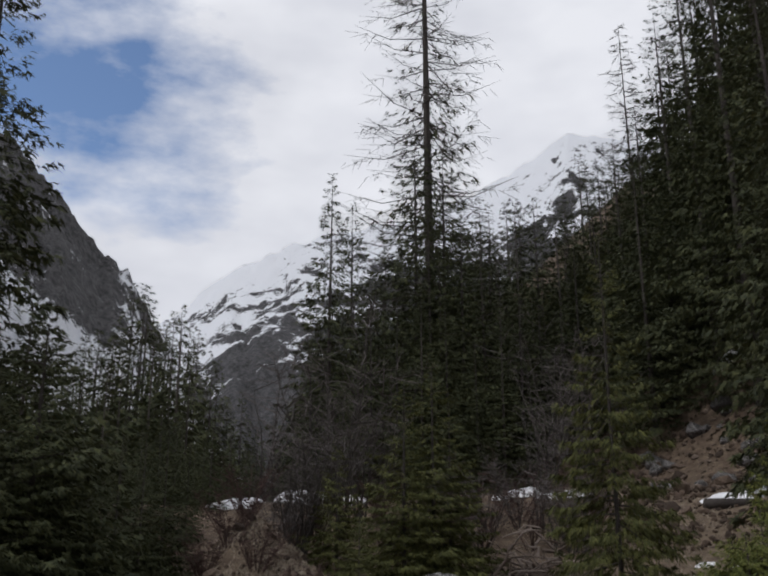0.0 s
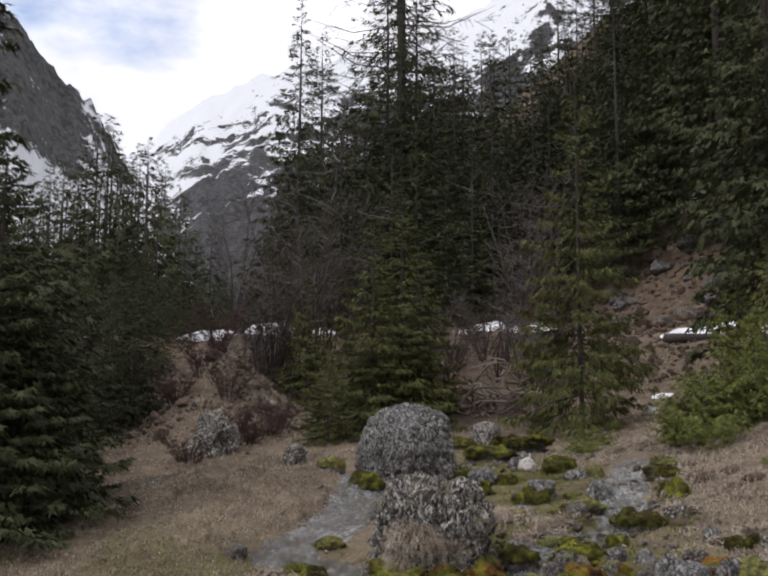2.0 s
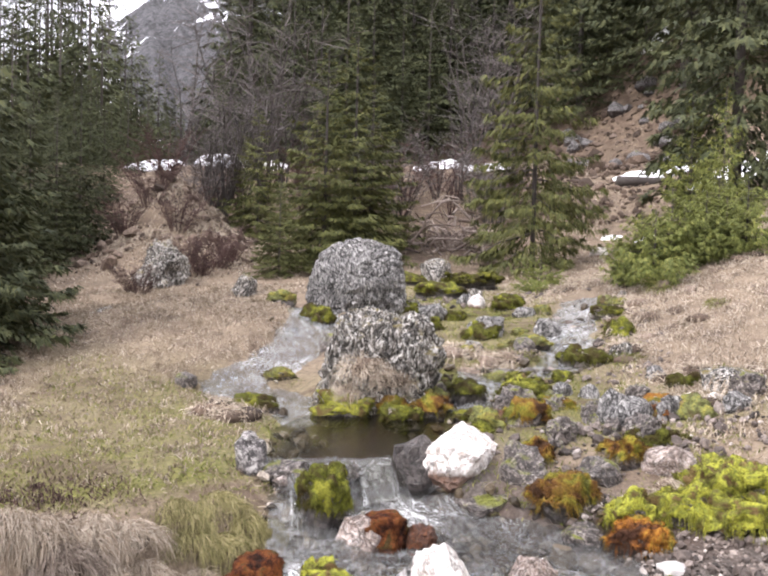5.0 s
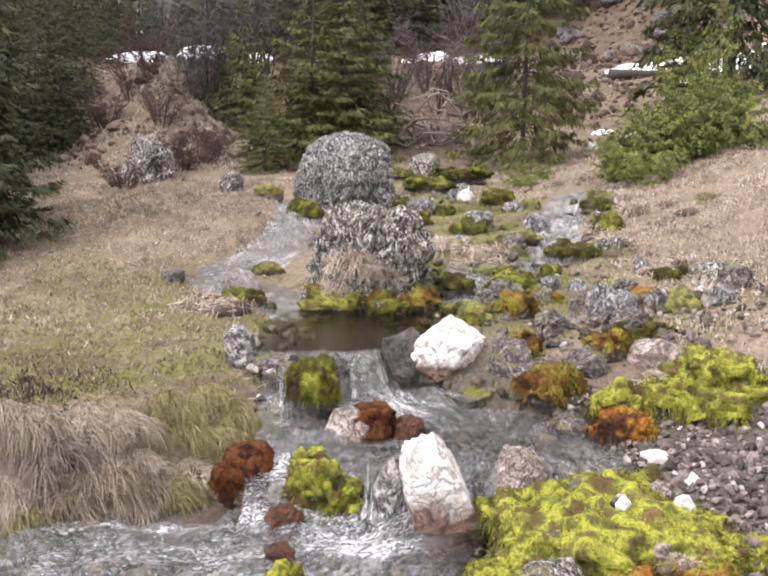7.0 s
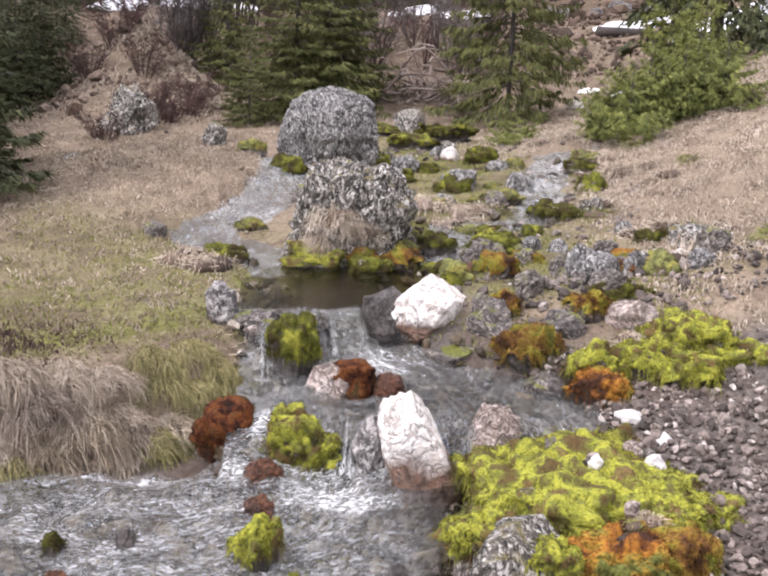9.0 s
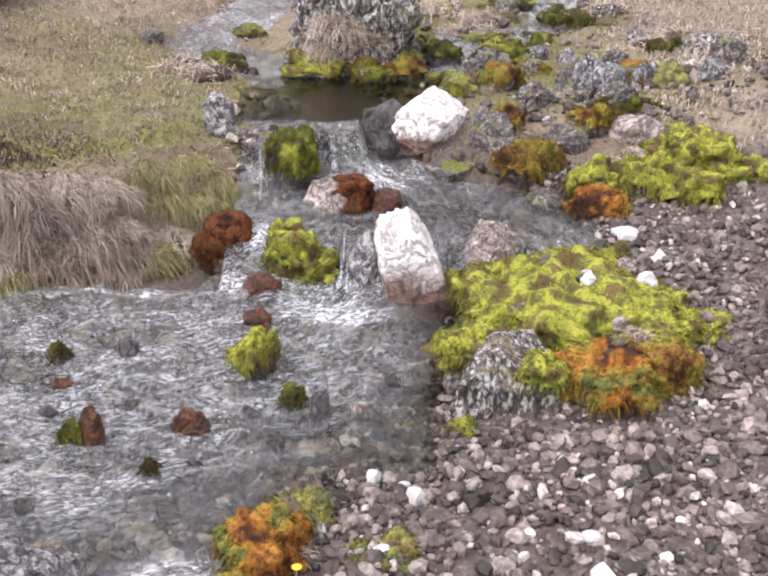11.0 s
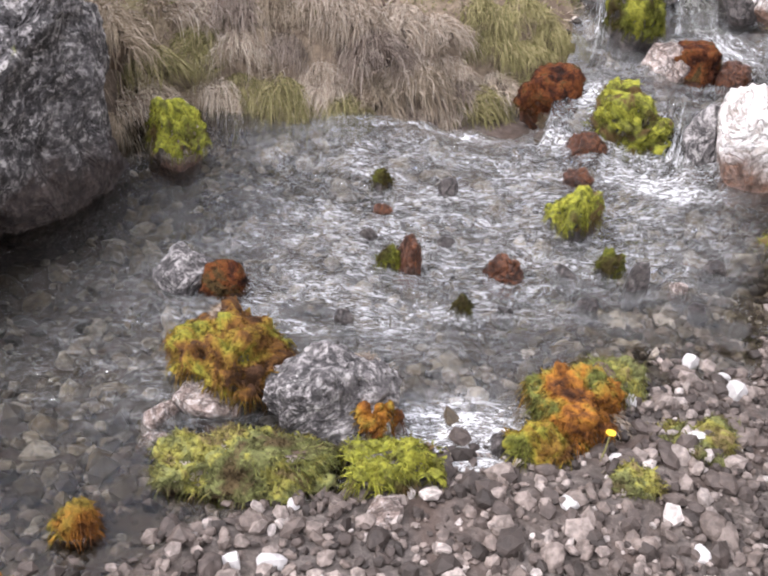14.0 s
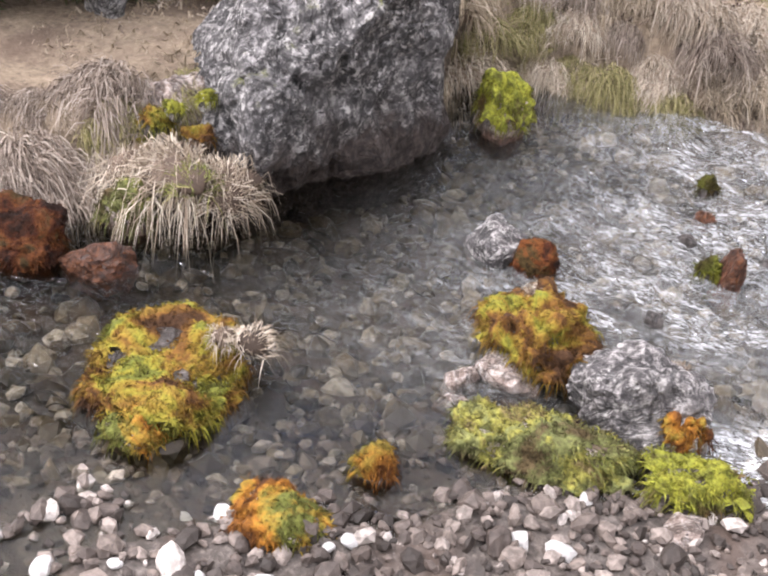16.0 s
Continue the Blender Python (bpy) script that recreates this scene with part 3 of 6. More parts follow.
def cascade(p0, p1, w0, w1, bulge=0.03, white=0.6, seed=0):
    """A small fall from ledge to pool: a clear skin of water with white strands in it."""
    a, c = Vector(p0), Vector(p1)
    rng = random.Random(seed)
    t = (c - a).to_2d().normalized()
    side = Vector((-t.y, t.x, 0))
    v, f, foam_glints = [], [], []
    m = 15
    strand = [max(0.0, rng.uniform(-0.6, 1.0)) for _ in range(m)]
    wob = [rng.uniform(-0.010, 0.010) for _ in range(m)]
    for i in range(17):
        u = i / 16
        q = a.lerp(c, u)
        q.z = a.z + (c.z - a.z) * u ** 1.8 + 0.004
        for j in range(m):
            s = (j / (m - 1) - 0.5) * 2
            r = q + side * (s * (w0 + (w1 - w0) * u) / 2 + 0.3 * wob[j])
            v.append((r.x + rng.uniform(-0.004, 0.004), r.y + rng.uniform(-0.004, 0.004), r.z + bulge * (1 - s * s) - 0.02 * abs(s) ** 3 + wob[j]))
            foam_glints.append(min(1.5, (0.5 + 1.2 * u) * strand[j] + 1.2 * max(0, u - 0.7) * 2) * white)
        if i:
            k = m * (i - 1)
            f += [(k + j, k + j + m, k + j + m + 1, k + j + 1) for j in range(m - 1)]
    me = mesh_of("cascade", v, f, M_WATER, True)
    put_attr(me, "foam_glints", np.array(foam_glints))
    put_attr(me, "ripple", np.full(len(v), 0.5))
    put_flow(me, np.repeat(np.arange(17) * 0.02, m), np.tile(np.arange(m) * 0.03, 17))
    ob = tagged(new("cascade", me), "small fall of white water between stones", "cascade", kind="structure")
    ob.visible_shadow = False


cascade((0.345, 3.32, 0.235), (0.315, 3.10, 0.105), 0.06, 0.10, 0.025, 1.6, 1)
cascade((0.40, 4.15, 0.475), (0.43, 3.96, 0.325), 0.20, 0.22, 0.02, 0.5, 2)
cascade((0.20, 4.13, 0.47), (0.22, 4.0, 0.33), 0.16, 0.16, 0.02, 0.35, 3)
cascade((0.02, 4.05, 0.42), (0.04, 3.80, 0.23), 0.05, 0.05, 0.012, 1.0, 5)
cascade((0.04, 3.80, 0.23), (-0.01, 3.38, 0.11), 0.06, 0.12, 0.008, 0.7, 6)
cascade((0.22, 3.62, 0.27), (0.20, 3.44, 0.16), 0.07, 0.10, 0.012, 0.55, 7)


# ---- mountains ----
def mountain(name, label, az, el, dist, depth, material, seed, rough, snow):
    """A range whose crest runs through the given bearings and heights; it falls to the front and to the back."""
    n, m = 230, 84
    a = np.linspace(az[0], az[-1], n)
    crest = np.interp(a, az, np.tan(np.radians(el))) * dist
    t = np.linspace(-1, 1, m)
    t = np.sign(t) * np.abs(t) ** 1.4
    A, Tt = np.meshgrid(np.radians(a), t)
    d = dist + Tt * depth
    top = np.interp(np.degrees(A), a, crest)
    h = top * (1 - np.abs(Tt) ** 0.85 * np.where(Tt < 0, 0.97, 1.0))
    x, y = d * np.sin(A), d * np.cos(A)
    s = 6.28 / dist
    ridge = 1 - np.abs(fbm(x * s * 5, y * s * 5, seed, 5))
    spur = 1 - np.abs(fbm(np.degrees(A) * 1.3 + 0.004 * d, d / dist * 2.0, seed + 6, 5))
    h = h + dist * rough * ((ridge - 0.75) + 0.8 * (spur - 0.75)) * (0.2 + np.abs(Tt)) + dist * rough * 0.3 * fbm(x * s * 24, y * s * 24, seed + 3, 4)
    i = (np.arange(m - 1)[:, None] * n + np.arange(n - 1)[None, :]).ravel()
    me = mesh_of(name, np.c_[x.ravel(), y.ravel(), h.ravel()], np.c_[i, i + 1, i + n + 1, i + n], material, True)
    put_attr(me, "snow", snow(np.degrees(A), np.degrees(np.arctan2(h, d)), (top - h) / dist * 57).ravel())
    return tagged(new(name, me), label, "mountain", kind="structure")


def snow_left(az, el, drop):
    """Scree cones of snow below the cliffs, next to none on them."""
    line = np.interp(az, [-30, -23.4, -19.2, -16.8, -14], [17.5, 16.7, 14.2, 12.6, 12.0])
    return 0.26 + 1.0 * sstep(0.6, -0.6, el - line) + 0.30 * sstep(2.6, 0.0, el - line) + 0.22 * sstep(-17.8, -16.0, az)


def snow_far(az, el, drop):
    """Deep snow along the crest, bare rock breaking through lower down."""
    return 0.93 - drop / 17


M_MT_DARK = mountain_material("dark_cliff", (0.008, 0.008, 0.009), (0.085, 0.081, 0.082), 9.0, 0.02, (1.3, 1.5))
M_MT_SNOW = mountain_material("snowy_slope", (0.010, 0.010, 0.011), (0.075, 0.072, 0.075), 14.0, 0.012, (2.4, 2.0))
mountain("mountain_left", "dark rocky mountainside with snow gullies", (-50, -30, -24, -21.5, -19, -17.5, -16, -14.5, -12, -8), (24, 27, 25, 22.8, 20.5, 18.8, 17.9, 15.5, 11, 5), 620, 420, M_MT_DARK, 1.0, 0.028, snow_left)
mountain("mountain_far", "distant snow-covered mountain ridge", (-24, -17, -13, -11.5, -9.5, -7.5, -5.5, -3, 3, 7, 10, 12.3, 15, 22, 40), (10, 13, 15.5, 17.0, 18.6, 19.4, 20.3, 21, 22, 23.6, 25.2, 26.4, 26.0, 24, 20), 1500, 900, M_MT_SNOW, 4.0, 0.014, snow_far)


# ---- stones ----
def stone_mesh(name, seed, size, material, detail=3, rough=0.22, facet=0.5, smooth=False, crag=0.0, planes=(), boxy=0.8, grain=(1, 1, 1)):
    """An uneven boulder, flattened at the foot, its origin at the foot's middle."""
    bm = bmesh.new()
    bmesh.ops.create_icosphere(bm, subdivisions=detail, radius=1.0)
    rng = random.Random(seed)
    off = Vector((rng.uniform(-50, 50), rng.uniform(-50, 50), rng.uniform(-50, 50)))
    cuts = [(Vector((rng.gauss(0, 1), rng.gauss(0, 1), rng.gauss(0, 0.8))).normalized(), rng.uniform(0.55, 0.85)) for _ in range(int(9 * facet) + 1)]
    cuts += [(Vector(c).normalized(), k) for c, k in planes]
    for v in bm.verts:
        p = Vector([math.copysign(abs(k) ** boxy, k) for k in v.co]) * (1 - 0.22 * (1 - boxy))
        for c, k in cuts:
            e = p.dot(c) - k
            if e > 0:
                p -= c * e * 0.85
        q = p + off
        r = 1 + rough * (noise.fractal(q * 1.4, 0.9, 2.1, 4) + 0.35 * noise.fractal(q * 5, 0.8, 2.1, 3))
        if crag:
            g = Vector((q.x * grain[0], q.y * grain[1], q.z * grain[2]))
            for k, w in ((2.6, 1.0), (6.5, 0.5)):
                near, cells = noise.voronoi(g * k)
                r += w * crag * (2.2 * min(near[1] - near[0], 0.22) - 0.35 + 0.8 * noise.noise(cells[0] * 2.3))
        p *= r
        p.z = max(p.z, -0.72)
        v.co = Vector((p.x * size[0] / 2, p.y * size[1] / 2, (p.z + 0.72) * size[2] / 1.72))
    for f in bm.faces:
        f.smooth = smooth
    me = bpy.data.meshes.new(name)
    bm.to_mesh(me)
    bm.free()
    me.materials.append(material)
    return me


def stone(name, label, at, size, material, seed, turn=0.0, tilt=(0, 0), sink=0.04, detail=3, rough=0.22, facet=0.6, group="", category="rock", crag=0.0, planes=(), boxy=0.8, grain=(1, 1, 1)):
    ob = new(name, stone_mesh(name, seed, size, material, detail, rough, facet, False, crag, planes, boxy, grain))
    z = at[2] if len(at) > 2 else gz(*at)
    ob.matrix_world = pose(at[0], at[1], z - sink, tilt[0], tilt[1], turn)
    return tagged(ob, label, category, group)




# ---- trees ----
def tube(points, radii, sides=6):
    """Vertices and faces of a tapered tube."""
    v, f = [], []
    for i, (p, r) in enumerate(zip(points, radii)):
        p = Vector(p)
        q = Vector(points[min(i + 1, len(points) - 1)]) - Vector(points[max(i - 1, 0)])
        q = q.normalized() if q.length > 1e-9 else Vector((0, 0, 1))
        s = q.orthogonal().normalized()
        u = q.cross(s)
        for k in range(sides):
            a = 2 * math.pi * k / sides
            v.append(p + (s * math.cos(a) + u * math.sin(a)) * r)
        if i:
            b = sides * (i - 1)
            f += [(b + k, b + (k + 1) % sides, b + sides + (k + 1) % sides, b + sides + k) for k in range(sides)]
    return v, f


def join(pieces):
    v, f = [], []
    for pv, pf in pieces:
        o = len(v)
        v += pv
        f += [tuple(i + o for i in q) for q in pf]
    return v, f


def spruce_meshes(seed, h, spread, branches, twigs, bare=0.05, sparse=0.0, needle=M_NEEDLE, twig_len=0.34, droop=0.5, wide=(0.12, 0.22), spiky=True):
    """Trunk and crown of a spruce, built once and shared by its copies: drooping boughs hung with many small sprays."""
    rng = np.random.RandomState(seed)
    lean = rng.normal(0, 0.004 * h, 2)
    tp = [(lean[0] * t * t, lean[1] * t * t, 0.97 * h * t - 0.3 * (t == 0)) for t in np.linspace(0, 1, 9)]
    tr = [0.0085 * h * (1 - t) ** 0.85 + 0.006 for t in np.linspace(0, 1, 9)]
    pieces = [tube(tp, tr, 7)]
    quads = []
    lump = rng.uniform(0, 6.28, 3)
    for i in range(branches):
        t = bare + (1 - bare) * (1 - math.sqrt(1 - (i + rng.rand()) / branches * 0.995)) ** 0.92
        t = min(t, 0.995) if i % 8 else rng.uniform(0.8, 0.995)
        if rng.rand() < sparse * (0.3 + t):
            continue
        a = i * 2.39996 + rng.normal(0, 0.4)
        L = spread * (1 - t) ** 0.72 * (0.6 + 0.4 * min(1, (t - bare) * 9 + 0.4))
        L = max(L * rng.uniform(0.62, 1.12) * (1 + 0.16 * math.sin(2 * a + lump[0] + 5 * t) + 0.12 * math.sin(14 * t + lump[1] + a)), 0.014 * h)
        c, s = math.cos(a), math.sin(a)
        base = np.array([lean[0] * t * t, lean[1] * t * t, h * t])
        rise = 0.45 * (t - 0.45) + rng.normal(0, 0.09)
        n = max(5, int(twigs * (0.25 + 0.75 * L / spread)))
        u = rng.uniform(0.04, 1, n) ** 0.6
        r = u * L
        bend = droop * (1 - 0.7 * t)
        zz = rise * r - bend * u ** 2 * L * 0.55 + 0.18 * L * u ** 5
        off = rng.normal(0, 0.16, n) * L * (1.15 - u)
        ang = np.sign(off + 1e-6) * rng.uniform(0.2, 1.1, n)
        tl = twig_len * rng.uniform(0.55, 1.4, n) * min(1.0, 0.2 + 1.1 * L / spread)
        dz = -rng.uniform(0.1, 1.4, n) * (1 - 0.55 * t)
        p0 = base + np.c_[r * c - off * s, r * s + off * c, zz + rng.normal(0, 0.05 * twig_len, n)]
        dirv = np.c_[np.cos(a + ang), np.sin(a + ang), dz]
        dirv /= np.linalg.norm(dirv, axis=1)[:, None]
        p2 = p0 + dirv * tl[:, None]
        w = np.cross(dirv, np.c_[rng.normal(0, 0.8, n), rng.normal(0, 0.8, n), np.ones(n)])
        w /= np.linalg.norm(w, axis=1)[:, None] + 1e-9
        half = w * (tl * rng.uniform(wide[0], wide[1], n))[:, None]
        mid = p0 + dirv * (tl * 0.45)[:, None]
        if spiky:
            # three slender shoots off one point, the side ones set back along the spray
            for k, (fw, sd) in enumerate(((1.0, 0.0), (0.62, 0.5), (0.5, -0.5))):
                o = p0 + dirv * (tl * (0.0, 0.18, 0.34)[k])[:, None]
                tip = o + (dirv * fw + w * sd * rng.uniform(0.7, 1.3, n)[:, None]) * (tl * rng.uniform(0.8, 1.1, n))[:, None] * (0.85 if k else 1.0)
                tip[:, 2] -= 0.10 * tl
                hw = (w if k == 0 else dirv) * (tl * rng.uniform(wide[0], wide[1], n) * 0.42)[:, None]
                quads.append(np.stack([o - hw, o + hw, tip], 1))
        else:
            quads.append(np.stack([p0, mid + half, p2, mid - half], 1))
        if i % 6 == 0:
            e = base + np.array([L * 0.85 * c, L * 0.85 * s, rise * L * 0.85 - bend * 0.72 * L * 0.5])
            m = (base + e) / 2 + np.array([0, 0, 0.05 * L])
            pieces.append(tube([base, m, e], [0.005 * L + 0.006, 0.004 * L + 0.004, 0.003], 3))
    q = np.concatenate(quads)
    cv = q.reshape(-1, 3)
    if spiky:
        faces = np.arange(len(cv)).reshape(-1, 3)
    else:
        faces = np.arange(len(cv)).reshape(-1, 4)
    crown = mesh_of("crown", cv, faces, needle)
    tv, tf = join(pieces)
    return mesh_of("trunk", tv, tf, M_BARK, True), crown


def larch_meshes(seed, h, spread, levels, per):
    """A bare larch: trunk with limbs, and a crown of fine leafless twigs."""
    rng = np.random.RandomState(seed)
    pieces = [tube([(0, 0, h * t - 0.3 * (t == 0)) for t in np.linspace(0, 1, 8)], [0.0055 * h * (1 - t) + 0.01 for t in np.linspace(0, 1, 8)], 7)]
    tw = []
    for i in range(levels):
        t = 0.12 + 0.87 * (i + rng.rand()) / levels
        for k in range(per):
            a = rng.uniform(0, 6.283)
            L = spread * (1 - t) ** 0.7 * rng.uniform(0.5, 1.15) + 0.15
            b = np.array([0, 0, h * t])
            d = np.array([math.cos(a), math.sin(a), rng.uniform(-0.35, 0.15)])
            e = b + d * L + np.array([0, 0, 0.12 * L])
            m = b + d * L * 0.5 - np.array([0, 0, 0.06 * L])
            pieces.append(tube([b, m, e], [0.006 * L + 0.008, 0.004 * L + 0.004, 0.003], 4))
            for _ in range(int(9 + 10 * L / spread)):
                u = rng.uniform(0.2, 1)
                p = b + d * L * u
                q = p + np.array([d[0] * 0.3 + rng.normal(0, 0.35), d[1] * 0.3 + rng.normal(0, 0.35), rng.uniform(-0.55, 0.1)]) * rng.uniform(0.3, 0.9) * (0.3 + 0.25 * L)
                tw.append(tube([p, q], [0.009, 0.004], 3))
    v, f = join(pieces)
    cv, cf = join(tw)
    return mesh_of("trunk", v, f, M_BARK, True), mesh_of("crown", cv, cf, M_TWIG)


def plant(name, label, category, meshes, x, y, scale=1.0, turn=0.0, group="", sink=0.0, wide=1.0):
    e = thing(name, label, category, (x, y, gz(x, y) - sink), group, turn=turn)
    e.scale = (scale * wide, scale * wide, scale)
    part("trunk", meshes[0], parent=e)
    part("crown", meshes[1], parent=e)
    return e


S_TALL = spruce_meshes(1, 26, 3.6, 460, 60, 0.03, twig_len=0.26, needle=M_NEEDLE, wide=(0.22, 0.38))
S_TALL2 = spruce_meshes(2, 22, 3.3, 440, 60, 0.03, twig_len=0.25, needle=M_NEEDLE, wide=(0.22, 0.38))
S_MID = spruce_meshes(3, 13, 2.2, 400, 44, 0.02, twig_len=0.22, wide=(0.26, 0.44), droop=0.7)
S_MID2 = spruce_meshes(4, 12, 2.6, 400, 44, 0.01, twig_len=0.22, wide=(0.26, 0.44), droop=0.6)
S_DENSE = spruce_meshes(21, 3.6, 1.2, 420, 84, 0.0, twig_len=0.10, wide=(0.26, 0.44), droop=0.45)
S_LO = spruce_meshes(12, 13, 2.3, 260, 25, 0.02, twig_len=0.30, wide=(0.30, 0.50), droop=0.7)
S_LO2 = spruce_meshes(13, 15, 2.3, 260, 25, 0.02, twig_len=0.32, wide=(0.30, 0.50), droop=0.7)
S_FAR = spruce_meshes(5, 18, 3.0, 150, 12, 0.02, twig_len=0.75, wide=(0.24, 0.4))
S_FAR2 = spruce_meshes(6, 16, 2.4, 140, 12, 0.02, twig_len=0.7, wide=(0.24, 0.4))
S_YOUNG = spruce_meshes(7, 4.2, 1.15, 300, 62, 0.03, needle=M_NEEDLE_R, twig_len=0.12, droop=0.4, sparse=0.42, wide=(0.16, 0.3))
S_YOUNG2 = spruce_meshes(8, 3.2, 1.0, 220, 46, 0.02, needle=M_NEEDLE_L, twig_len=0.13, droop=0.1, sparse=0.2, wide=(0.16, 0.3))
S_BUSH = spruce_meshes(14, 1.1, 0.62, 170, 56, 0.0, needle=M_NEEDLE_L, twig_len=0.075, droop=-0.5, sparse=0.3, wide=(0.16, 0.3))
S_BUSH2 = spruce_meshes(15, 0.9, 0.7, 160, 56, 0.0, needle=M_NEEDLE_L, twig_len=0.075, droop=-0.3, sparse=0.4, wide=(0.16, 0.3))
S_THIN = spruce_meshes(9, 28, 3.2, 420, 20, 0.25, sparse=0.7, twig_len=0.42, wide=(0.14, 0.26))
L_BIG = larch_meshes(10, 28, 3.6, 80, 4)
L_SMALL = larch_meshes(11, 11, 1.6, 40, 3)


def polar(az, d):
    return d * math.sin(radians(az)), d * math.cos(radians(az))


def spruce_to(az, d, el, label, group, rng, kinds, wide=1.0):
    """A spruce at that bearing and distance whose tip stands at that elevation over the meadow."""
    x, y = polar(az, d)
    meshes, h = kinds[rng.randrange(len(kinds))]
    s = max(0.15, (1.4 + d * math.tan(radians(el)) - gz(x, y)) / h)
    plant("spruce_tree", label, "tree", meshes, x, y, s, rng.uniform(0, 360), group, wide=wide)


NEAR = ((S_MID, 13), (S_MID2, 12))
BIG = ((S_TALL, 26), (S_TALL2, 22))
LOW = ((S_LO, 13), (S_LO2, 15))
WOOD = ((S_FAR, 18), (S_FAR2, 16))
rng = random.Random(5)
# the tall pair in the middle and the spruces round their feet
plant("spruce_tree", "tall half-bare spruce towering over the forest edge", "tree", S_THIN, *polar(3.2, 28.6), 0.86, 10)
plant("larch_tree", "tall bare larch with fine twigs", "tree", L_BIG, *polar(3.15, 28.0), 1.0, 0)
for az, d, el in ((2.3, 26.2, 27.5), (4.1, 26.0, 26.5), (3.2, 25.0, 24.0), (-3.3, 24, 25.0), (-1.9, 25.5, 23.2), (-4.4, 23, 14.5), (5.2, 25, 23.0), (6.6, 26, 21.5), (1.0, 22, 17), (-0.6, 22.5, 18.5), (2.6, 21, 18), (4.2, 21, 17), (-2.4, 20, 12), (6.0, 22, 15), (7.6, 23.5, 17), (8.8, 26, 19.5), (0.2, 26, 20), (3.9, 25, 21)):
    spruce_to(az, d, el, "dark green spruce at the forest edge", "forest edge spruces", rng, NEAR, 1.0)
for i in range(24):
    az = -4.5 + 15 * (i + rng.random()) / 24
    spruce_to(az, rng.uniform(29, 40), np.interp(az, [-5, -3, 0, 10], [13, 18, 20, 21]) + rng.uniform(-4, 0.5), "dark spruce in the forest behind the tall pair", "forest spruces", rng, LOW, 1.35)
# valley forest behind the meadow
for i in range(40):
    az = -28 + 24 * (i + rng.random()) / 40
    el = np.interp(az, [-28, -20, -17, -13, -10, -7, -4], [11, 11, 10.5, 11.5, 10.5, 8.0, 9]) + rng.uniform(-5.5, 1.5)
    dist = rng.uniform(22, 40)
    spruce_to(az, dist, el, "spruce in the valley forest", "valley spruces", rng, NEAR if dist < 27 else LOW, rng.uniform(0.8, 1.05))
for i in range(70):
    az = -24 + 17 * (i + rng.random()) / 70
    el = np.interp(az, [-24, -19, -16.5, -15, -13.2, -11, -8.5, -7], [11, 13, 16.2, 17.3, 17.3, 14.3, 10.5, 8.5]) + rng.uniform(-3.0, 0.6)
    spruce_to(az, rng.uniform(55, 95), el, "distant spruce on the forested spur", "far spruces", rng, WOOD, 1.1)
# hillside on the right
for az, d, el in ((17.0, 33, 29.0), (18.8, 30, 33.5), (20.5, 28, 37), (22.6, 25, 40), (25.0, 27, 43), (28, 24, 45), (15.4, 36, 26.5), (13.6, 40, 25.2), (12.0, 42, 23.5), (10.4, 44, 22.0)):
    spruce_to(az, d, el, "tall dark spruce on the steep hillside", "hillside spruces", rng, BIG)
for i in range(14):
    az = 16.5 + 15 * (i + rng.random()) / 14
    spruce_to(az, rng.uniform(32, 44), np.interp(az, [16, 19, 21, 24, 32], [25, 31, 35, 39, 43]) + rng.uniform(-5, 0), "tall dark spruce on the steep hillside", "hillside spruces", rng, LOW, 1.5)
for i in range(28):
    az = 8 + 25 * (i + rng.random()) / 28
    el = np.interp(az, [6, 9, 12, 16, 20, 26, 33], [19, 20, 21, 22, 25, 30, 34]) + rng.uniform(-6, 0)
    spruce_to(az, rng.uniform(31, 48), el, "dark spruce in the hillside forest", "hillside forest spruces", rng, LOW, 1.2)
for i in range(22):
    az = 5.5 + 11 * (i + rng.random()) / 22
    el = np.interp(az, [5, 7, 9, 11.3, 13.3, 14.2, 15.5, 17], [23.0, 23.0, 22.8, 23.0, 25.2, 24.8, 26.5, 29]) + rng.uniform(-3.0, 0.3)
    spruce_to(az, rng.uniform(36, 50), el, "dark spruce in the hillside forest", "hillside forest spruces", rng, LOW, 1.25)
# spruces added left of the view, to darken what the water reflects
for az, d, el in ((-30, 24, 30), (-34, 20, 31), (-38, 23, 33), (-43, 19, 34), (-48, 22, 34), (-54, 18, 35), (-60, 21, 33)):
    spruce_to(az, d, el, "added spruce left of the view, darkening the water's reflection", "valley edge spruces", rng, LOW, 1.5)
plant("larch_tree", "bare larch on the hillside crest", "tree", L_SMALL, *polar(16.4, 50), 1.55, 0)
spruce_to(16.6, 27.5, 24.5, "dense dark spruce above the bare slope", "", rng, NEAR, 1.15)
spruce_to(18.2, 29, 22, "dense dark spruce above the bare slope", "", rng, NEAR, 1.2)
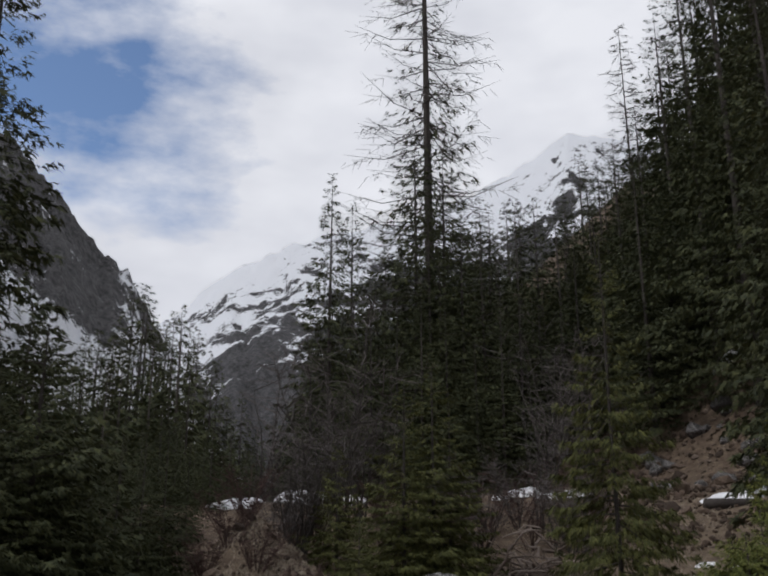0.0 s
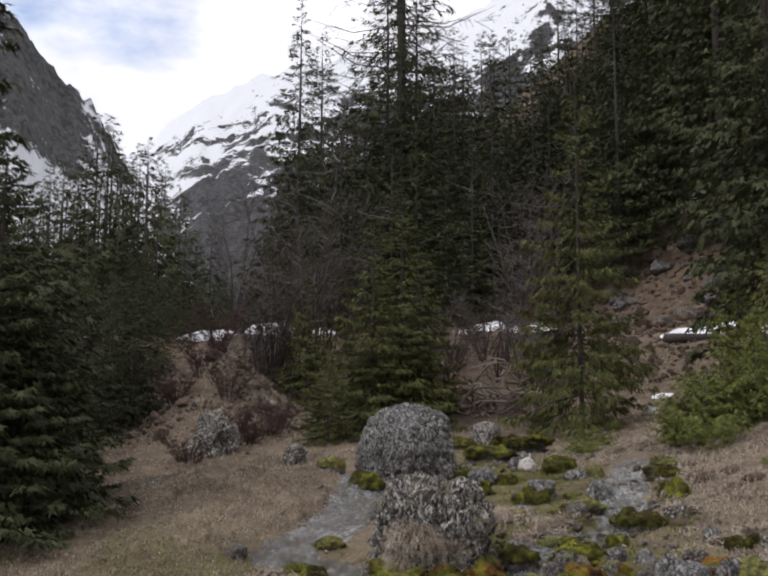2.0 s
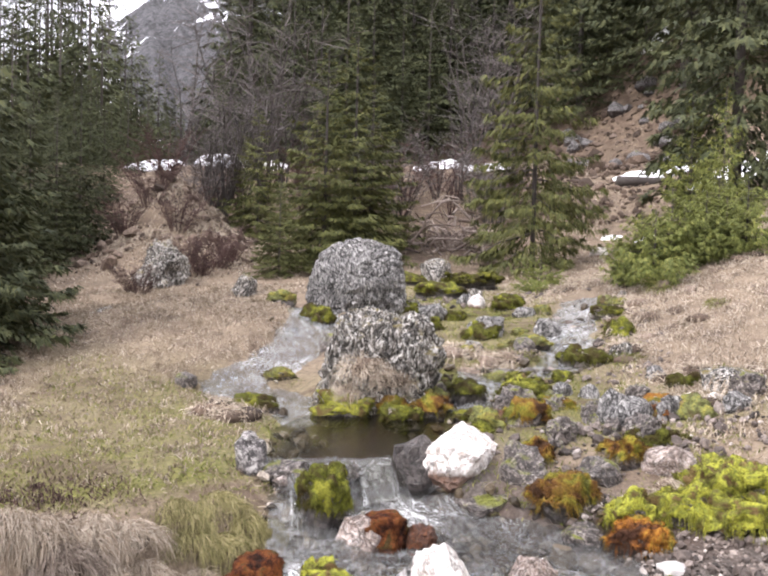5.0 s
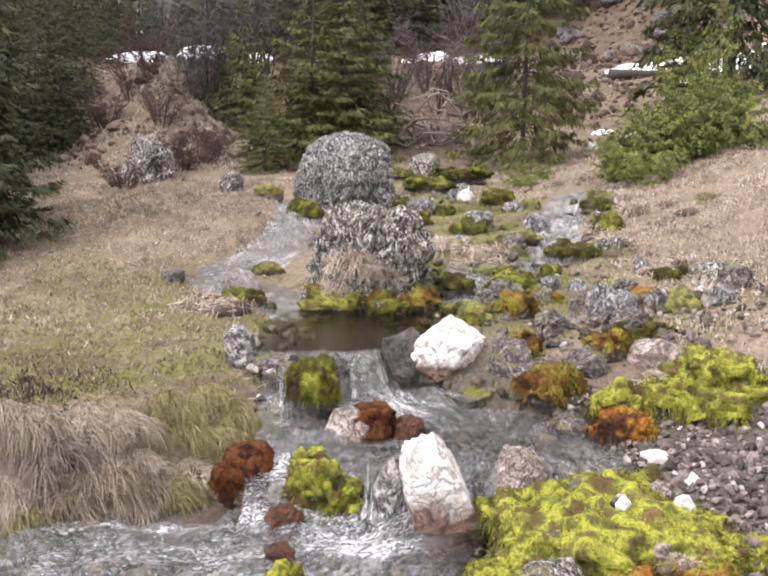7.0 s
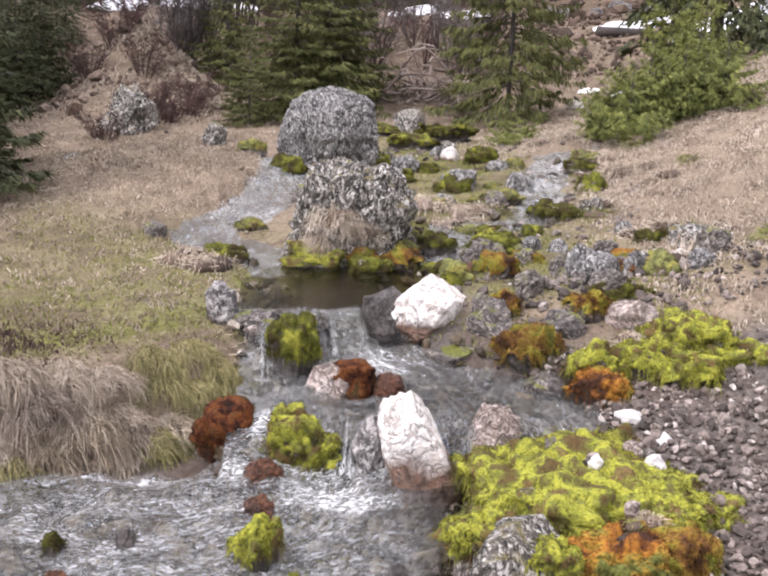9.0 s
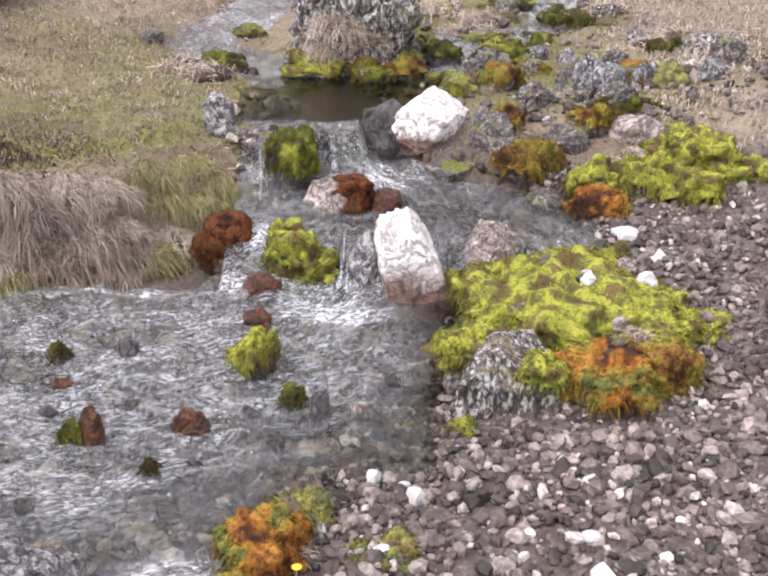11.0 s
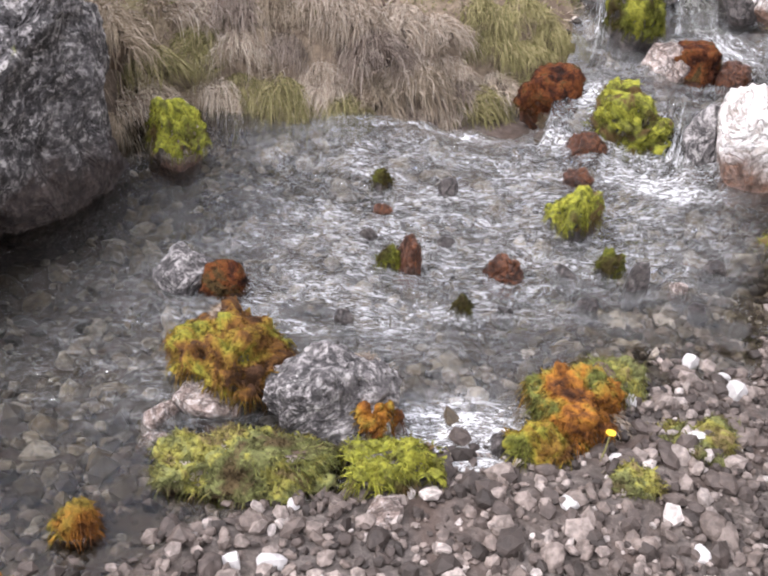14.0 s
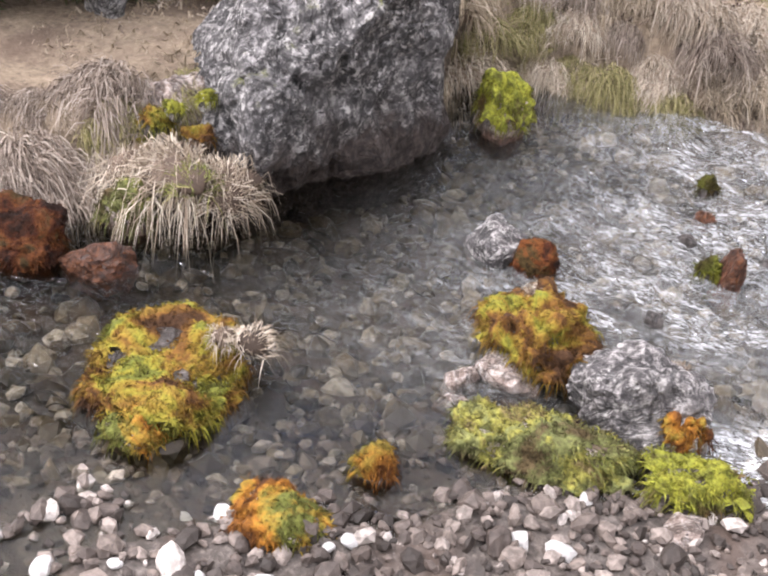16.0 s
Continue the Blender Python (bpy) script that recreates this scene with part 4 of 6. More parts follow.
# spruces round the meadow
plant("spruce_tree", "dense dark spruce at the meadow's edge", "tree", S_DENSE, -2.52, 6.75, 0.78, 0, wide=1.2)
plant("spruce_tree", "dense dark spruce at the meadow's edge", "tree", S_DENSE, -3.6, 8.6, 0.75, 80, wide=1.15)
plant("spruce_tree", "dense dark spruce at the meadow's edge", "tree", S_DENSE, -2.95, 7.5, 0.82, 33, wide=1.2)
plant("spruce_tree", "dense dark spruce at the meadow's edge", "tree", S_DENSE, -2.75, 6.45, 0.66, 150, wide=1.25)
for az, d, s in ((-19.0, 11.2, 0.20), (-17.2, 11.8, 0.17), (-15.6, 12.6, 0.19), (-18.2, 13.0, 0.24), (-14.2, 13.6, 0.20), (-20.3, 12.2, 0.26), (-12.9, 14.6, 0.22)):
    plant("spruce_tree", "small dark spruce beside the mound", "tree", S_MID if az < -16 else S_MID2, *polar(az, d), s, az * 31, "mound spruces", wide=1.25)
plant("spruce_tree", "tall spruce at the meadow's edge", "tree", S_MID, *polar(-25.2, 15), 0.95, 200, wide=1.1)
for az, d, el in ((-18.5, 13, 8.0), (-16.5, 15.5, 7.0), (-14.6, 14, 5.0), (-13.2, 16, 8.0), (-11.6, 17, 6.5), (-20.5, 15, 9), (-22.5, 12.5, 7), (-15.5, 18.5, 10), (-10.3, 19, 8), (-12.4, 20, 10), (-9.2, 21, 8.5), (-17.8, 20, 10.5), (-7.6, 22.5, 7.5), (-6.2, 23, 9)):
    spruce_to(az, d, el, "spruce behind the meadow", "meadow edge spruces", rng, NEAR if d < 17.5 else LOW, 0.95)
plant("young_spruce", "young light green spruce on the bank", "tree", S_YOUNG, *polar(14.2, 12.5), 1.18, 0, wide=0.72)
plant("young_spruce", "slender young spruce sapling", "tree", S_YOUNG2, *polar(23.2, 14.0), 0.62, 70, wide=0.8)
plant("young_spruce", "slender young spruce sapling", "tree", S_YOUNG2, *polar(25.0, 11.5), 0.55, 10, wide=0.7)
plant("spruce_tree", "bright green spruce on the slope", "tree", S_MID, *polar(25.6, 15), 0.8, 120)
for az, d, s, turn, k in ((20.6, 8.9, 0.58, 0, 0), (21.4, 8.7, 0.72, 50, 1), (22.3, 8.9, 0.7, 100, 0), (23.0, 9.1, 0.66, 20, 1), (24.2, 8.9, 0.6, 200, 0), (25.3, 8.9, 0.62, 140, 1), (26.4, 8.9, 0.7, 140, 1), (14.8, 10.0, 0.42, 30, 1), (24.8, 9.6, 0.66, 31, 0)):
    plant("spruce_bush", "low light olive-green spruce bush", "bush", (S_BUSH, S_BUSH2)[k], *polar(az, d), s, turn, "spruce bushes", wide=1.1)
for az, d in ((-46.5, 4.05), (-53, 3.95), (-41.5, 5.2)):
    plant("spruce_tree", "dense dark spruce at the meadow's edge", "tree", S_DENSE, *polar(az, d), 0.57, az * 7, wide=1.3)
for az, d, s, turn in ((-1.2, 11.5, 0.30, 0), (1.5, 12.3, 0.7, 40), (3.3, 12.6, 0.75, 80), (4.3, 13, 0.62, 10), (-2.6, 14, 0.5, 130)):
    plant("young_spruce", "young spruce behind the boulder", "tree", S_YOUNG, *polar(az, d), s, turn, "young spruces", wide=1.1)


# ---- boulders and stones ----
M_MOTTLE = rock_material("black_and_white_mottled_limestone", (0.02, 0.018, 0.018), (0.17, 0.155, 0.15), (0.52, 0.49, 0.47), 0.45, scale=1.9, crisp=True, foot=((0.14, 0.06, 0.03), 0.0))


def rock_at(name, label, spec, material, seed, turn=0.0, tilt=(0, 0), bury=0.45, detail=3, rough=0.22, facet=0.7, group="", deep=0.95, category="rock", crag=0.0, boxy=0.8, grain=(1, 1, 1)):
    """A stone whose foot shows at height z with width w and height h above it; the rest is buried."""
    x, y, z, w, h = spec
    sink = bury * h + 0.02
    return stone(name, label, (x, y, z), (w * 1.12, w * deep * 1.12, h + sink), material, seed, turn, tilt, sink, detail, rough, facet, group, category, crag, (), boxy, grain)


rock_at("boulder", "round grey layered limestone boulder beside the brook", (0.57, 8.05, 0.85, 0.88, 0.64), M_GREY, 5, 20, bury=0.25, detail=6, rough=0.07, facet=0.1, crag=0.07, boxy=0.95, grain=(1.7, 0.9, 1.3))
rock_at("shaggy_boulder", "lichen-covered limestone boulder hung with dry grass", (0.47, 5.55, 0.46, 0.84, 0.58), M_SHAGGY, 8, 0, bury=0.2, detail=6, rough=0.18, facet=0.6, crag=0.13, grain=(1.25, 1.25, 0.9), boxy=1.0)
stone("large_rock", "large dark mottled limestone rock overhanging the stream", (-1.74, 2.21, 0.05), (0.86, 0.98, 1.02), M_BIG, 14, 0, (0, 0), 0.22, 6, 0.12, 0.1, crag=0.09, planes=(((0.74, -0.35, -0.57), 0.74), ((0.10, -0.58, 0.81), 0.60), ((-0.35, -0.80, 0.48), 0.62), ((-0.62, -0.42, 0.66), 0.50)), boxy=0.65)
stone("white_rock", "pale cracked limestone block leaning in the stream", (0.64, 3.15, 0.09), (0.27, 0.26, 0.50), M_WHITE, 23, 10, (4, -15), 0.13, 6, 0.07, 0.1, crag=0.07, planes=(((-0.35, -0.4, 0.85), 0.80), ((0.78, -0.25, 0.57), 0.60), ((-0.2, -0.95, 0.2), 0.66)), boxy=0.55)
rock_at("white_rock", "pale limestone block above the cascade", (0.75, 4.25, 0.38, 0.44, 0.28), M_WHITE, 25, 10, (0, 6), 0.4, 6, 0.07, 1.0, crag=0.05, boxy=0.7)
rock_at("pale_stone", "small stained pale limestone block beside the white rock", (0.86, 3.27, 0.14, 0.24, 0.19), M_PINK, 26, 40, (0, 10), 0.4, 5, 0.12, 1.4, crag=0.10)
rock_at("mottled_stone", "grey and white mottled stone tufted with dry grass", (-0.44, 1.61, 0.04, 0.28, 0.22), M_MOTTLE, 27, 15, (0, 0), 0.3, 5, 0.18, 1.3, crag=0.09, boxy=1.1)
rock_at("rock_shoulder", "low mossy limestone hump beside the large rock", (-1.90, 1.90, 0.05, 0.44, 0.30), M_PINK, 28, 0, (0, 12), 0.3, 5, 0.22, 1.0, crag=0.1)
rock_at("rock_outcrop", "grey layered outcrop at the foot of the mound", (-1.55, 10.9, 0.86, 0.60, 0.55), M_SHAGGY, 29, 10, (0, 0), 0.2, 4, 0.4, 1.0)
for i, s in enumerate(((0.53, 3.62, 0.26, 0.12, 0.08), (0.04, 3.12, 0.10, 0.13, 0.08), (0.02, 2.92, 0.085, 0.10, 0.05), (-0.15, 2.30, 0.05, 0.10, 0.07),
                       (-0.41, 2.26, 0.05, 0.075, 0.095), (-0.54, 2.55, 0.06, 0.06, 0.04), (-1.68, 1.33, 0.04, 0.16, 0.06), (1.12, 4.83, 0.52, 0.13, 0.07), (-2.08, 1.22, 0.04, 0.16, 0.12))):
    rock_at("rust_stone", "rust-brown algae-covered stone in the stream", s, M_RUST, 40 + i, 37 * i, bury=0.5, rough=0.24, facet=0.4, detail=4, crag=0.08, boxy=1.0, group="rust-brown stones")
for i, s in enumerate(((0.56, 4.17, 0.39, 0.22, 0.20), (0.21, 2.38, 0.05, 0.065, 0.09), (0.02, 2.36, 0.05, 0.085, 0.04), (-0.55, 2.39, 0.055, 0.07, 0.03), (-0.32, 2.42, 0.055, 0.06, 0.03), (-0.37, 2.71, 0.07, 0.07, 0.06),
                       (0.44, 2.54, 0.06, 0.075, 0.03), (-0.51, 1.96, 0.05, 0.06, 0.04), (-0.08, 1.60, 0.05, 0.055, 0.04), (0.38, 2.30, 0.05, 0.06, 0.03), (0.08, 2.22, 0.05, 0.07, 0.03), (-0.12, 2.12, 0.05, 0.06, 0.03))):
    rock_at("wet_stone", "dark wet stone breaking the stream's surface", s, M_WET, 60 + i, 53 * i, bury=0.6, rough=0.2, facet=0.9, group="wet stones")
for i, s in enumerate(((0.01, 4.19, 0.40, 0.26, 0.07), (0.24, 4.17, 0.42, 0.22, 0.05), (1.04, 4.07, 0.40, 0.22, 0.19), (0.85, 3.97, 0.31, 0.24, 0.08), (1.18, 3.67, 0.27, 0.19, 0.06), (1.36, 4.03, 0.42, 0.20, 0.10), (1.67, 4.56, 0.57, 0.25, 0.19),
                       (1.53, 5.21, 0.59, 0.17, 0.11), (1.66, 5.11, 0.60, 0.14, 0.09), (1.93, 6.95, 0.78, 0.24, 0.15), (1.47, 7.01, 0.77, 0.30, 0.16), (1.11, 7.85, 0.84, 0.36, 0.13), (1.90, 7.62, 0.86, 0.20, 0.10), (1.25, 6.5, 0.70, 0.16, 0.08), (1.7, 6.6, 0.74, 0.2, 0.09), (0.75, 2.42, 0.05, 0.40, 0.24))):
    rock_at("grey_stone", "weathered grey stone beside the brook", s, M_STREAM if i < 6 else M_SHAGGY if i == 15 else M_GREY, 80 + i, 41 * i, bury=0.45, rough=0.25, facet=0.9, group="grey stones")
for i, s in enumerate(((0.445, 3.20, 0.11, 0.18, 0.21), (-0.17, 4.19, 0.43, 0.15, 0.17), (-0.02, 4.11, 0.37, 0.11, 0.06), (0.29, 3.66, 0.24, 0.22, 0.13), (1.69, 4.05, 0.44, 0.26, 0.14), (-0.96, 2.01, 0.05, 0.16, 0.09), (-0.71, 1.58, 0.045, 0.17, 0.05), (-0.78, 1.43, 0.035, 0.08, 0.03),
                       (-0.80, 1.50, 0.035, 0.09, 0.04), (-0.27, 1.33, 0.055, 0.09, 0.04), (0.33, 2.39, 0.055, 0.06, 0.03), (2.42, 4.88, 0.68, 0.33, 0.14), (-0.58, 10.17, 0.90, 0.26, 0.2), (-1.52, 7.57, 0.80, 0.24, 0.11), (1.70, 11.4, 1.0, 0.5, 0.3))):
    rock_at("stained_stone", "brown-stained pale limestone stone", s, (M_MOTTLE if i in (0, 1, 5) else M_PINK) if i < 11 else M_SHAGGY, 110 + i, 29 * i, bury=0.5, rough=0.25, facet=1.0, group="stained stones")
for i, s in enumerate(((1.62, 8.32, 0.87, 0.17, 0.15), (4.13, 12.68, 1.33, 0.28, 0.17), (2.22, 4.74, 0.65, 0.15, 0.07), (2.10, 4.77, 0.63, 0.12, 0.07), (0.34, 2.05, 0.055, 0.045, 0.035), (0.43, 1.93, 0.065, 0.055, 0.045), (0.80, 1.59, 0.085, 0.06, 0.06), (1.46, 3.08, 0.165, 0.075, 0.045),
                       (-0.51, 1.15, 0.05, 0.05, 0.03), (-0.44, 1.17, 0.05, 0.055, 0.035), (0.32, 1.39, 0.075, 0.045, 0.03), (-0.97, 0.91, 0.04, 0.042, 0.03), (0.20, 1.83, 0.06, 0.04, 0.03), (1.03, 3.09, 0.11, 0.06, 0.05), (1.46, 3.37, 0.235, 0.13, 0.05), (1.51, 3.18, 0.21, 0.10, 0.05))):
    rock_at("white_stone", "small rounded white limestone cobble", s, M_WHITE if i < 4 else M_WHITEPEB, 140 + i, 61 * i, bury=0.35, rough=0.26 if i < 4 else 0.14, facet=1.3 if i < 4 else 0.7, detail=2 if i > 3 else 3, group="white cobbles")


# ---- moss ----
def blades(points, normals, rng, length, width, droop, spread=0.5):
    """Thin tapering two-segment leaves that grow from points and bend under their weight."""
    n = len(points)
    L = length * rng.uniform(0.5, 1.25, n)[:, None]
    d = normals + rng.normal(0, spread, (n, 3))
    d /= np.linalg.norm(d, axis=1)[:, None] + 1e-9
    side = np.cross(d, rng.normal(0, 1, (n, 3)))
    side /= np.linalg.norm(side, axis=1)[:, None] + 1e-9
    side *= width * rng.uniform(0.6, 1.3, n)[:, None] / 2
    down = np.array([0, 0, -1.0])
    m = points + d * L * 0.5 + down * droop * L * 0.18
    t = m + d * L * 0.42 + down * droop * L * 0.75
    v = np.stack([points - side, points + side, m + side * 0.75, m - side * 0.75, t], 1).reshape(-1, 3)
    o = np.arange(n)[:, None] * 5
    f = [tuple(q) for q in (o + np.array([0, 1, 2, 3]))] + [tuple(q) for q in (o + np.array([3, 2, 4]))]
    return v, f


def blend_moss(name, cols, scale=9.0):
    """Moss whose tufts change colour in soft patches."""
    m, n, l, b = mat(name)
    p = position(n)
    t = tex(n, l, "noise", scale, p, 4, 0.6, 0.6)
    fine = tex(n, l, "noise", 95, p, 4, 0.7)
    g = n.new("ShaderNodeNewGeometry")
    c = ramp(n, l, t, *[(0.37 + 0.26 * i / (len(cols) - 1), k) for i, k in enumerate(cols)])
    c = mix(n, l, ramp(n, l, g.outputs["Random Per Island"], (0.0, 0.7), (0.8, 0.0)), c, tuple(k * 0.5 for k in cols[0]))
    c = mix(n, l, ramp(n, l, fine, (0.35, 0.6), (0.55, 0.0)), c, tuple(k * 0.3 for k in cols[0]))
    l.new(c, b.inputs["Base Color"])
    b.inputs["Roughness"].default_value = 0.9
    b.inputs["Specular IOR Level"].default_value = 0.15
    bump(n, l, b, fine, 0.8, 0.012)
    return m


B_YELLOW = blend_moss("yellow_green_moss_cushion", ((0.10, 0.065, 0.025), (0.12, 0.12, 0.030), (0.23, 0.245, 0.034), (0.35, 0.35, 0.045), (0.18, 0.20, 0.034), (0.15, 0.10, 0.04)), 8)
B_OLIVE = blend_moss("olive_moss_cushion", ((0.045, 0.032, 0.012), (0.06, 0.056, 0.012), (0.10, 0.11, 0.016), (0.21, 0.21, 0.028)), 10)
B_ORANGE = blend_moss("orange_moss_cushion", ((0.05, 0.022, 0.012), (0.17, 0.065, 0.016), (0.32, 0.135, 0.020), (0.29, 0.19, 0.030), (0.12, 0.13, 0.030)), 7)
B_OCHRE = blend_moss("ochre_moss_cushion", ((0.06, 0.030, 0.015), (0.16, 0.075, 0.018), (0.24, 0.155, 0.025), (0.25, 0.225, 0.030), (0.13, 0.14, 0.026)), 8)
B_GREEN = blend_moss("grassy_moss_cushion", ((0.10, 0.072, 0.035), (0.11, 0.115, 0.042), (0.17, 0.18, 0.065), (0.27, 0.255, 0.055), (0.19, 0.145, 0.065)), 8)
B_RUST = blend_moss("rust_brown_moss_cushion", ((0.018, 0.008, 0.005), (0.070, 0.021, 0.008), (0.135, 0.046, 0.013), (0.058, 0.038, 0.013)), 14)


def mossy(label, spec, material, seed, base=M_WET, fuzz=0.022, deep=0.85, droop=0.6, cover=0.25, group="moss cushions", rough=0.3, swell=1.0):
    """A stone under moss: the stone, the cushion swelling in many small pads, and its hanging fringe."""
    x, y, z, w, h = spec
    e = thing("mossy_stone", label, "mossy stone", (x, y, z), group, turn=23 * seed % 40 - 20)
    sink = 0.3 * h + 0.02
    s = part("stone", stone_mesh("stone", seed, (w * 1.04, w * deep * 1.04, h * 0.94 + sink), base, 5 if w > 0.5 else 3, rough, 0.5, crag=0.04 if w > 0.5 else 0.0), parent=e)
    s.location.z = -sink
    near = y < 4.5
    me = stone_mesh("moss", seed, (w * 1.12, w * deep * 1.12, h * 1.06 + sink), material, 6 if w > 0.5 else 5 if near and w > 0.12 else 4, rough, 0.5, True)
    bm = bmesh.new()
    bm.from_mesh(me)
    off = Vector((seed * 3.1, seed * 1.7, 0))
    pad = 1 / (0.085 if w > 0.5 else min(0.055, 0.22 * w))
    for v in bm.verts:
        v.co.z -= sink
        q = v.co + off
        a = noise.voronoi(q * pad)[0][0]
        c = noise.voronoi(q * pad * 2.3)[0][0]
        v.co += v.normal * swell * ((0.34 - a * a) * 0.55 / pad + (0.3 - c * c) * 0.25 / pad + 0.06 * min(w, 0.5) * noise.noise(q * 7 / max(min(w, 0.5), 0.1)))
    low = [v for v in bm.verts if v.co.z < h * cover * (1 + (0.9 if w < 0.5 else 0.3) * noise.noise(v.co * 11 / max(w, 0.1) + off))]
    bmesh.ops.delete(bm, geom=low, context="VERTS")
    bmesh.ops.recalc_face_normals(bm, faces=bm.faces)
    bm.to_mesh(me)
    bm.free()
    part("moss", me, parent=e)
    if len(me.polygons):
        rng = np.random.RandomState(seed)
        cnt = int(min(9000 if near else 900, max(260, (36000 if near else 9000) * w * w * deep + 2500 * w)))
        k = rng.randint(0, len(me.polygons), cnt)
        ctr = np.array([me.polygons[i].center for i in k])
        pts = ctr + rng.normal(0, 0.008 * w, (cnt, 3))
        nor = np.array([me.polygons[i].normal for i in k])
        rim = ctr[:, 2] < h * (cover + 0.28)
        v, f = blades(pts[~rim], nor[~rim], rng, fuzz * 0.62, 0.0032, droop)
        if rim.any():
            v2, f2 = blades(pts[rim], nor[rim] + np.array([0, 0, -0.35]), rng, fuzz * 1.15, 0.0036, 1.1, 0.4)
            f = list(f) + [tuple(i + len(v) for i in q) for q in f2]
            v = np.concatenate([v, v2])
        part("moss_fringe", mesh_of("moss_fringe", v, f, material), parent=e)
    return e


for i, (x, y, z, w) in enumerate(((-1.80, 1.74, 0.27, 0.06), (-1.72, 1.74, 0.22, 0.07), (-1.86, 1.70, 0.14, 0.09), (-1.74, 1.80, 0.30, 0.05))):
    mossy("small yellow-olive moss pad on the large rock", (x, y, z, w, w * 0.5), (B_YELLOW, B_OCHRE, B_OCHRE, B_YELLOW)[i], 360 + i, M_SHAGGY, cover=0.1, fuzz=0.02, group="moss pads")
YEL, OLI, ORA, OCH = "yellow-green moss cushion on a stone", "dark olive moss cushion on a wet stone", "orange-brown moss cushion on a stone", "ochre and yellow moss cushion on a stone"
for i, s in enumerate(((0.155, 3.25, 0.12, 0.30, 0.17), (0.74, 2.56, 0.10, 0.30, 0.12), (1.46, 2.74, 0.11, 0.3, 0.07), (1.30, 3.14, 0.15, 0.34, 0.09),
                       (1.66, 3.72, 0.27, 0.48, 0.19), (1.90, 3.82, 0.33, 0.46, 0.20), (2.15, 3.66, 0.32, 0.36, 0.12), (1.43, 3.74, 0.27, 0.28, 0.15), (1.39, 5.57, 0.55, 0.22, 0.10), (0.30, 5.28, 0.47, 0.36, 0.12), (-0.28, 1.46, 0.045, 0.19, 0.08), (0.60, 2.22, 0.075, 0.07, 0.04))):
    mossy(YEL, s, B_YELLOW, 200 + i, M_STREAM, cover=0.10 + 0.25 * (i % 3 == 1), fuzz=0.034, rough=0.5)
mossy("broad hump of dark limestone under a bright yellow-green moss mat", (1.08, 2.84, 0.06, 0.82, 0.20), B_YELLOW, 199, M_SHAGGY, cover=0.55, fuzz=0.036, deep=1.12, rough=0.22)
for i, s in enumerate(((0.15, 3.83, 0.27, 0.20, 0.24), (0.02, 2.60, 0.06, 0.145, 0.15), (0.14, 2.42, 0.05, 0.07, 0.07), (-0.46, 2.25, 0.05, 0.065, 0.06), (-0.58, 2.69, 0.065, 0.06, 0.06), (-0.23, 2.09, 0.05, 0.045, 0.05), (1.76, 4.25, 0.51, 0.21, 0.10), (1.87, 6.13, 0.66, 0.21, 0.12),
                       (1.02, 5.07, 0.47, 0.24, 0.07), (1.03, 5.43, 0.54, 0.22, 0.13), (0.16, 7.37, 0.77, 0.30, 0.18), (1.45, 9.3, 0.93, 0.5, 0.14), (1.9, 10.2, 1.0, 0.6, 0.16), (1.2, 10.8, 0.98, 0.5, 0.15), (-1.26, 2.66, 0.06, 0.20, 0.18))):
    mossy(OLI, s, B_YELLOW if i in (1, 14) else B_OLIVE, 230 + i, M_PINK if i == 14 else M_WET, cover=0.3, droop=0.9)
for i, s in enumerate(((1.04, 2.34, 0.11, 0.30, 0.17), (0.84, 2.36, 0.17, 0.16, 0.08), (1.20, 2.42, 0.10, 0.28, 0.15), (1.40, 3.58, 0.26, 0.24, 0.11), (1.87, 4.60, 0.59, 0.24, 0.11), (0.06, 1.71, 0.055, 0.21, 0.12), (-0.81, 1.16, 0.035, 0.075, 0.06), (-0.87, 0.95, 0.035, 0.17, 0.06), (-1.22, 0.98, 0.04, 0.14, 0.06), (-0.36, 1.58, 0.05, 0.14, 0.09))):
    mossy(ORA if i not in (1, 2) else OCH, s, B_ORANGE if i not in (1, 2) else (B_YELLOW, B_OCHRE)[i - 1], 260 + i, M_PINK if i > 4 else M_WET, cover=0.2, fuzz=0.03, droop=0.9)
for i, s in enumerate(((-0.09, 3.42, 0.12, 0.25, 0.17), (0.39, 3.64, 0.25, 0.20, 0.13), (-0.84, 1.99, 0.05, 0.10, 0.09), (-1.87, 1.29, 0.04, 0.22, 0.12))):
    mossy("rust-brown moss-covered stone in the stream", s, B_RUST, 330 + i, M_RUST, cover=0.05, fuzz=0.014, droop=0.9, swell=0.25, rough=0.2)
for i, s in enumerate(((-0.70, 1.67, 0.04, 0.25, 0.14), (-1.28, 1.12, 0.03, 0.40, 0.09), (1.17, 3.84, 0.27, 0.29, 0.20), (1.41, 4.87, 0.57, 0.19, 0.08), (0.72, 5.26, 0.48, 0.32, 0.12), (0.00, 1.60, 0.06, 0.13, 0.07), (-1.84, 1.72, 0.22, 0.09, 0.04), (0.55, 5.24, 0.46, 0.26, 0.11))):
    mossy(OCH, s, B_OCHRE, 280 + i, M_WET, cover=0.55 if i == 2 else 0.25, fuzz=0.03, droop=0.8)
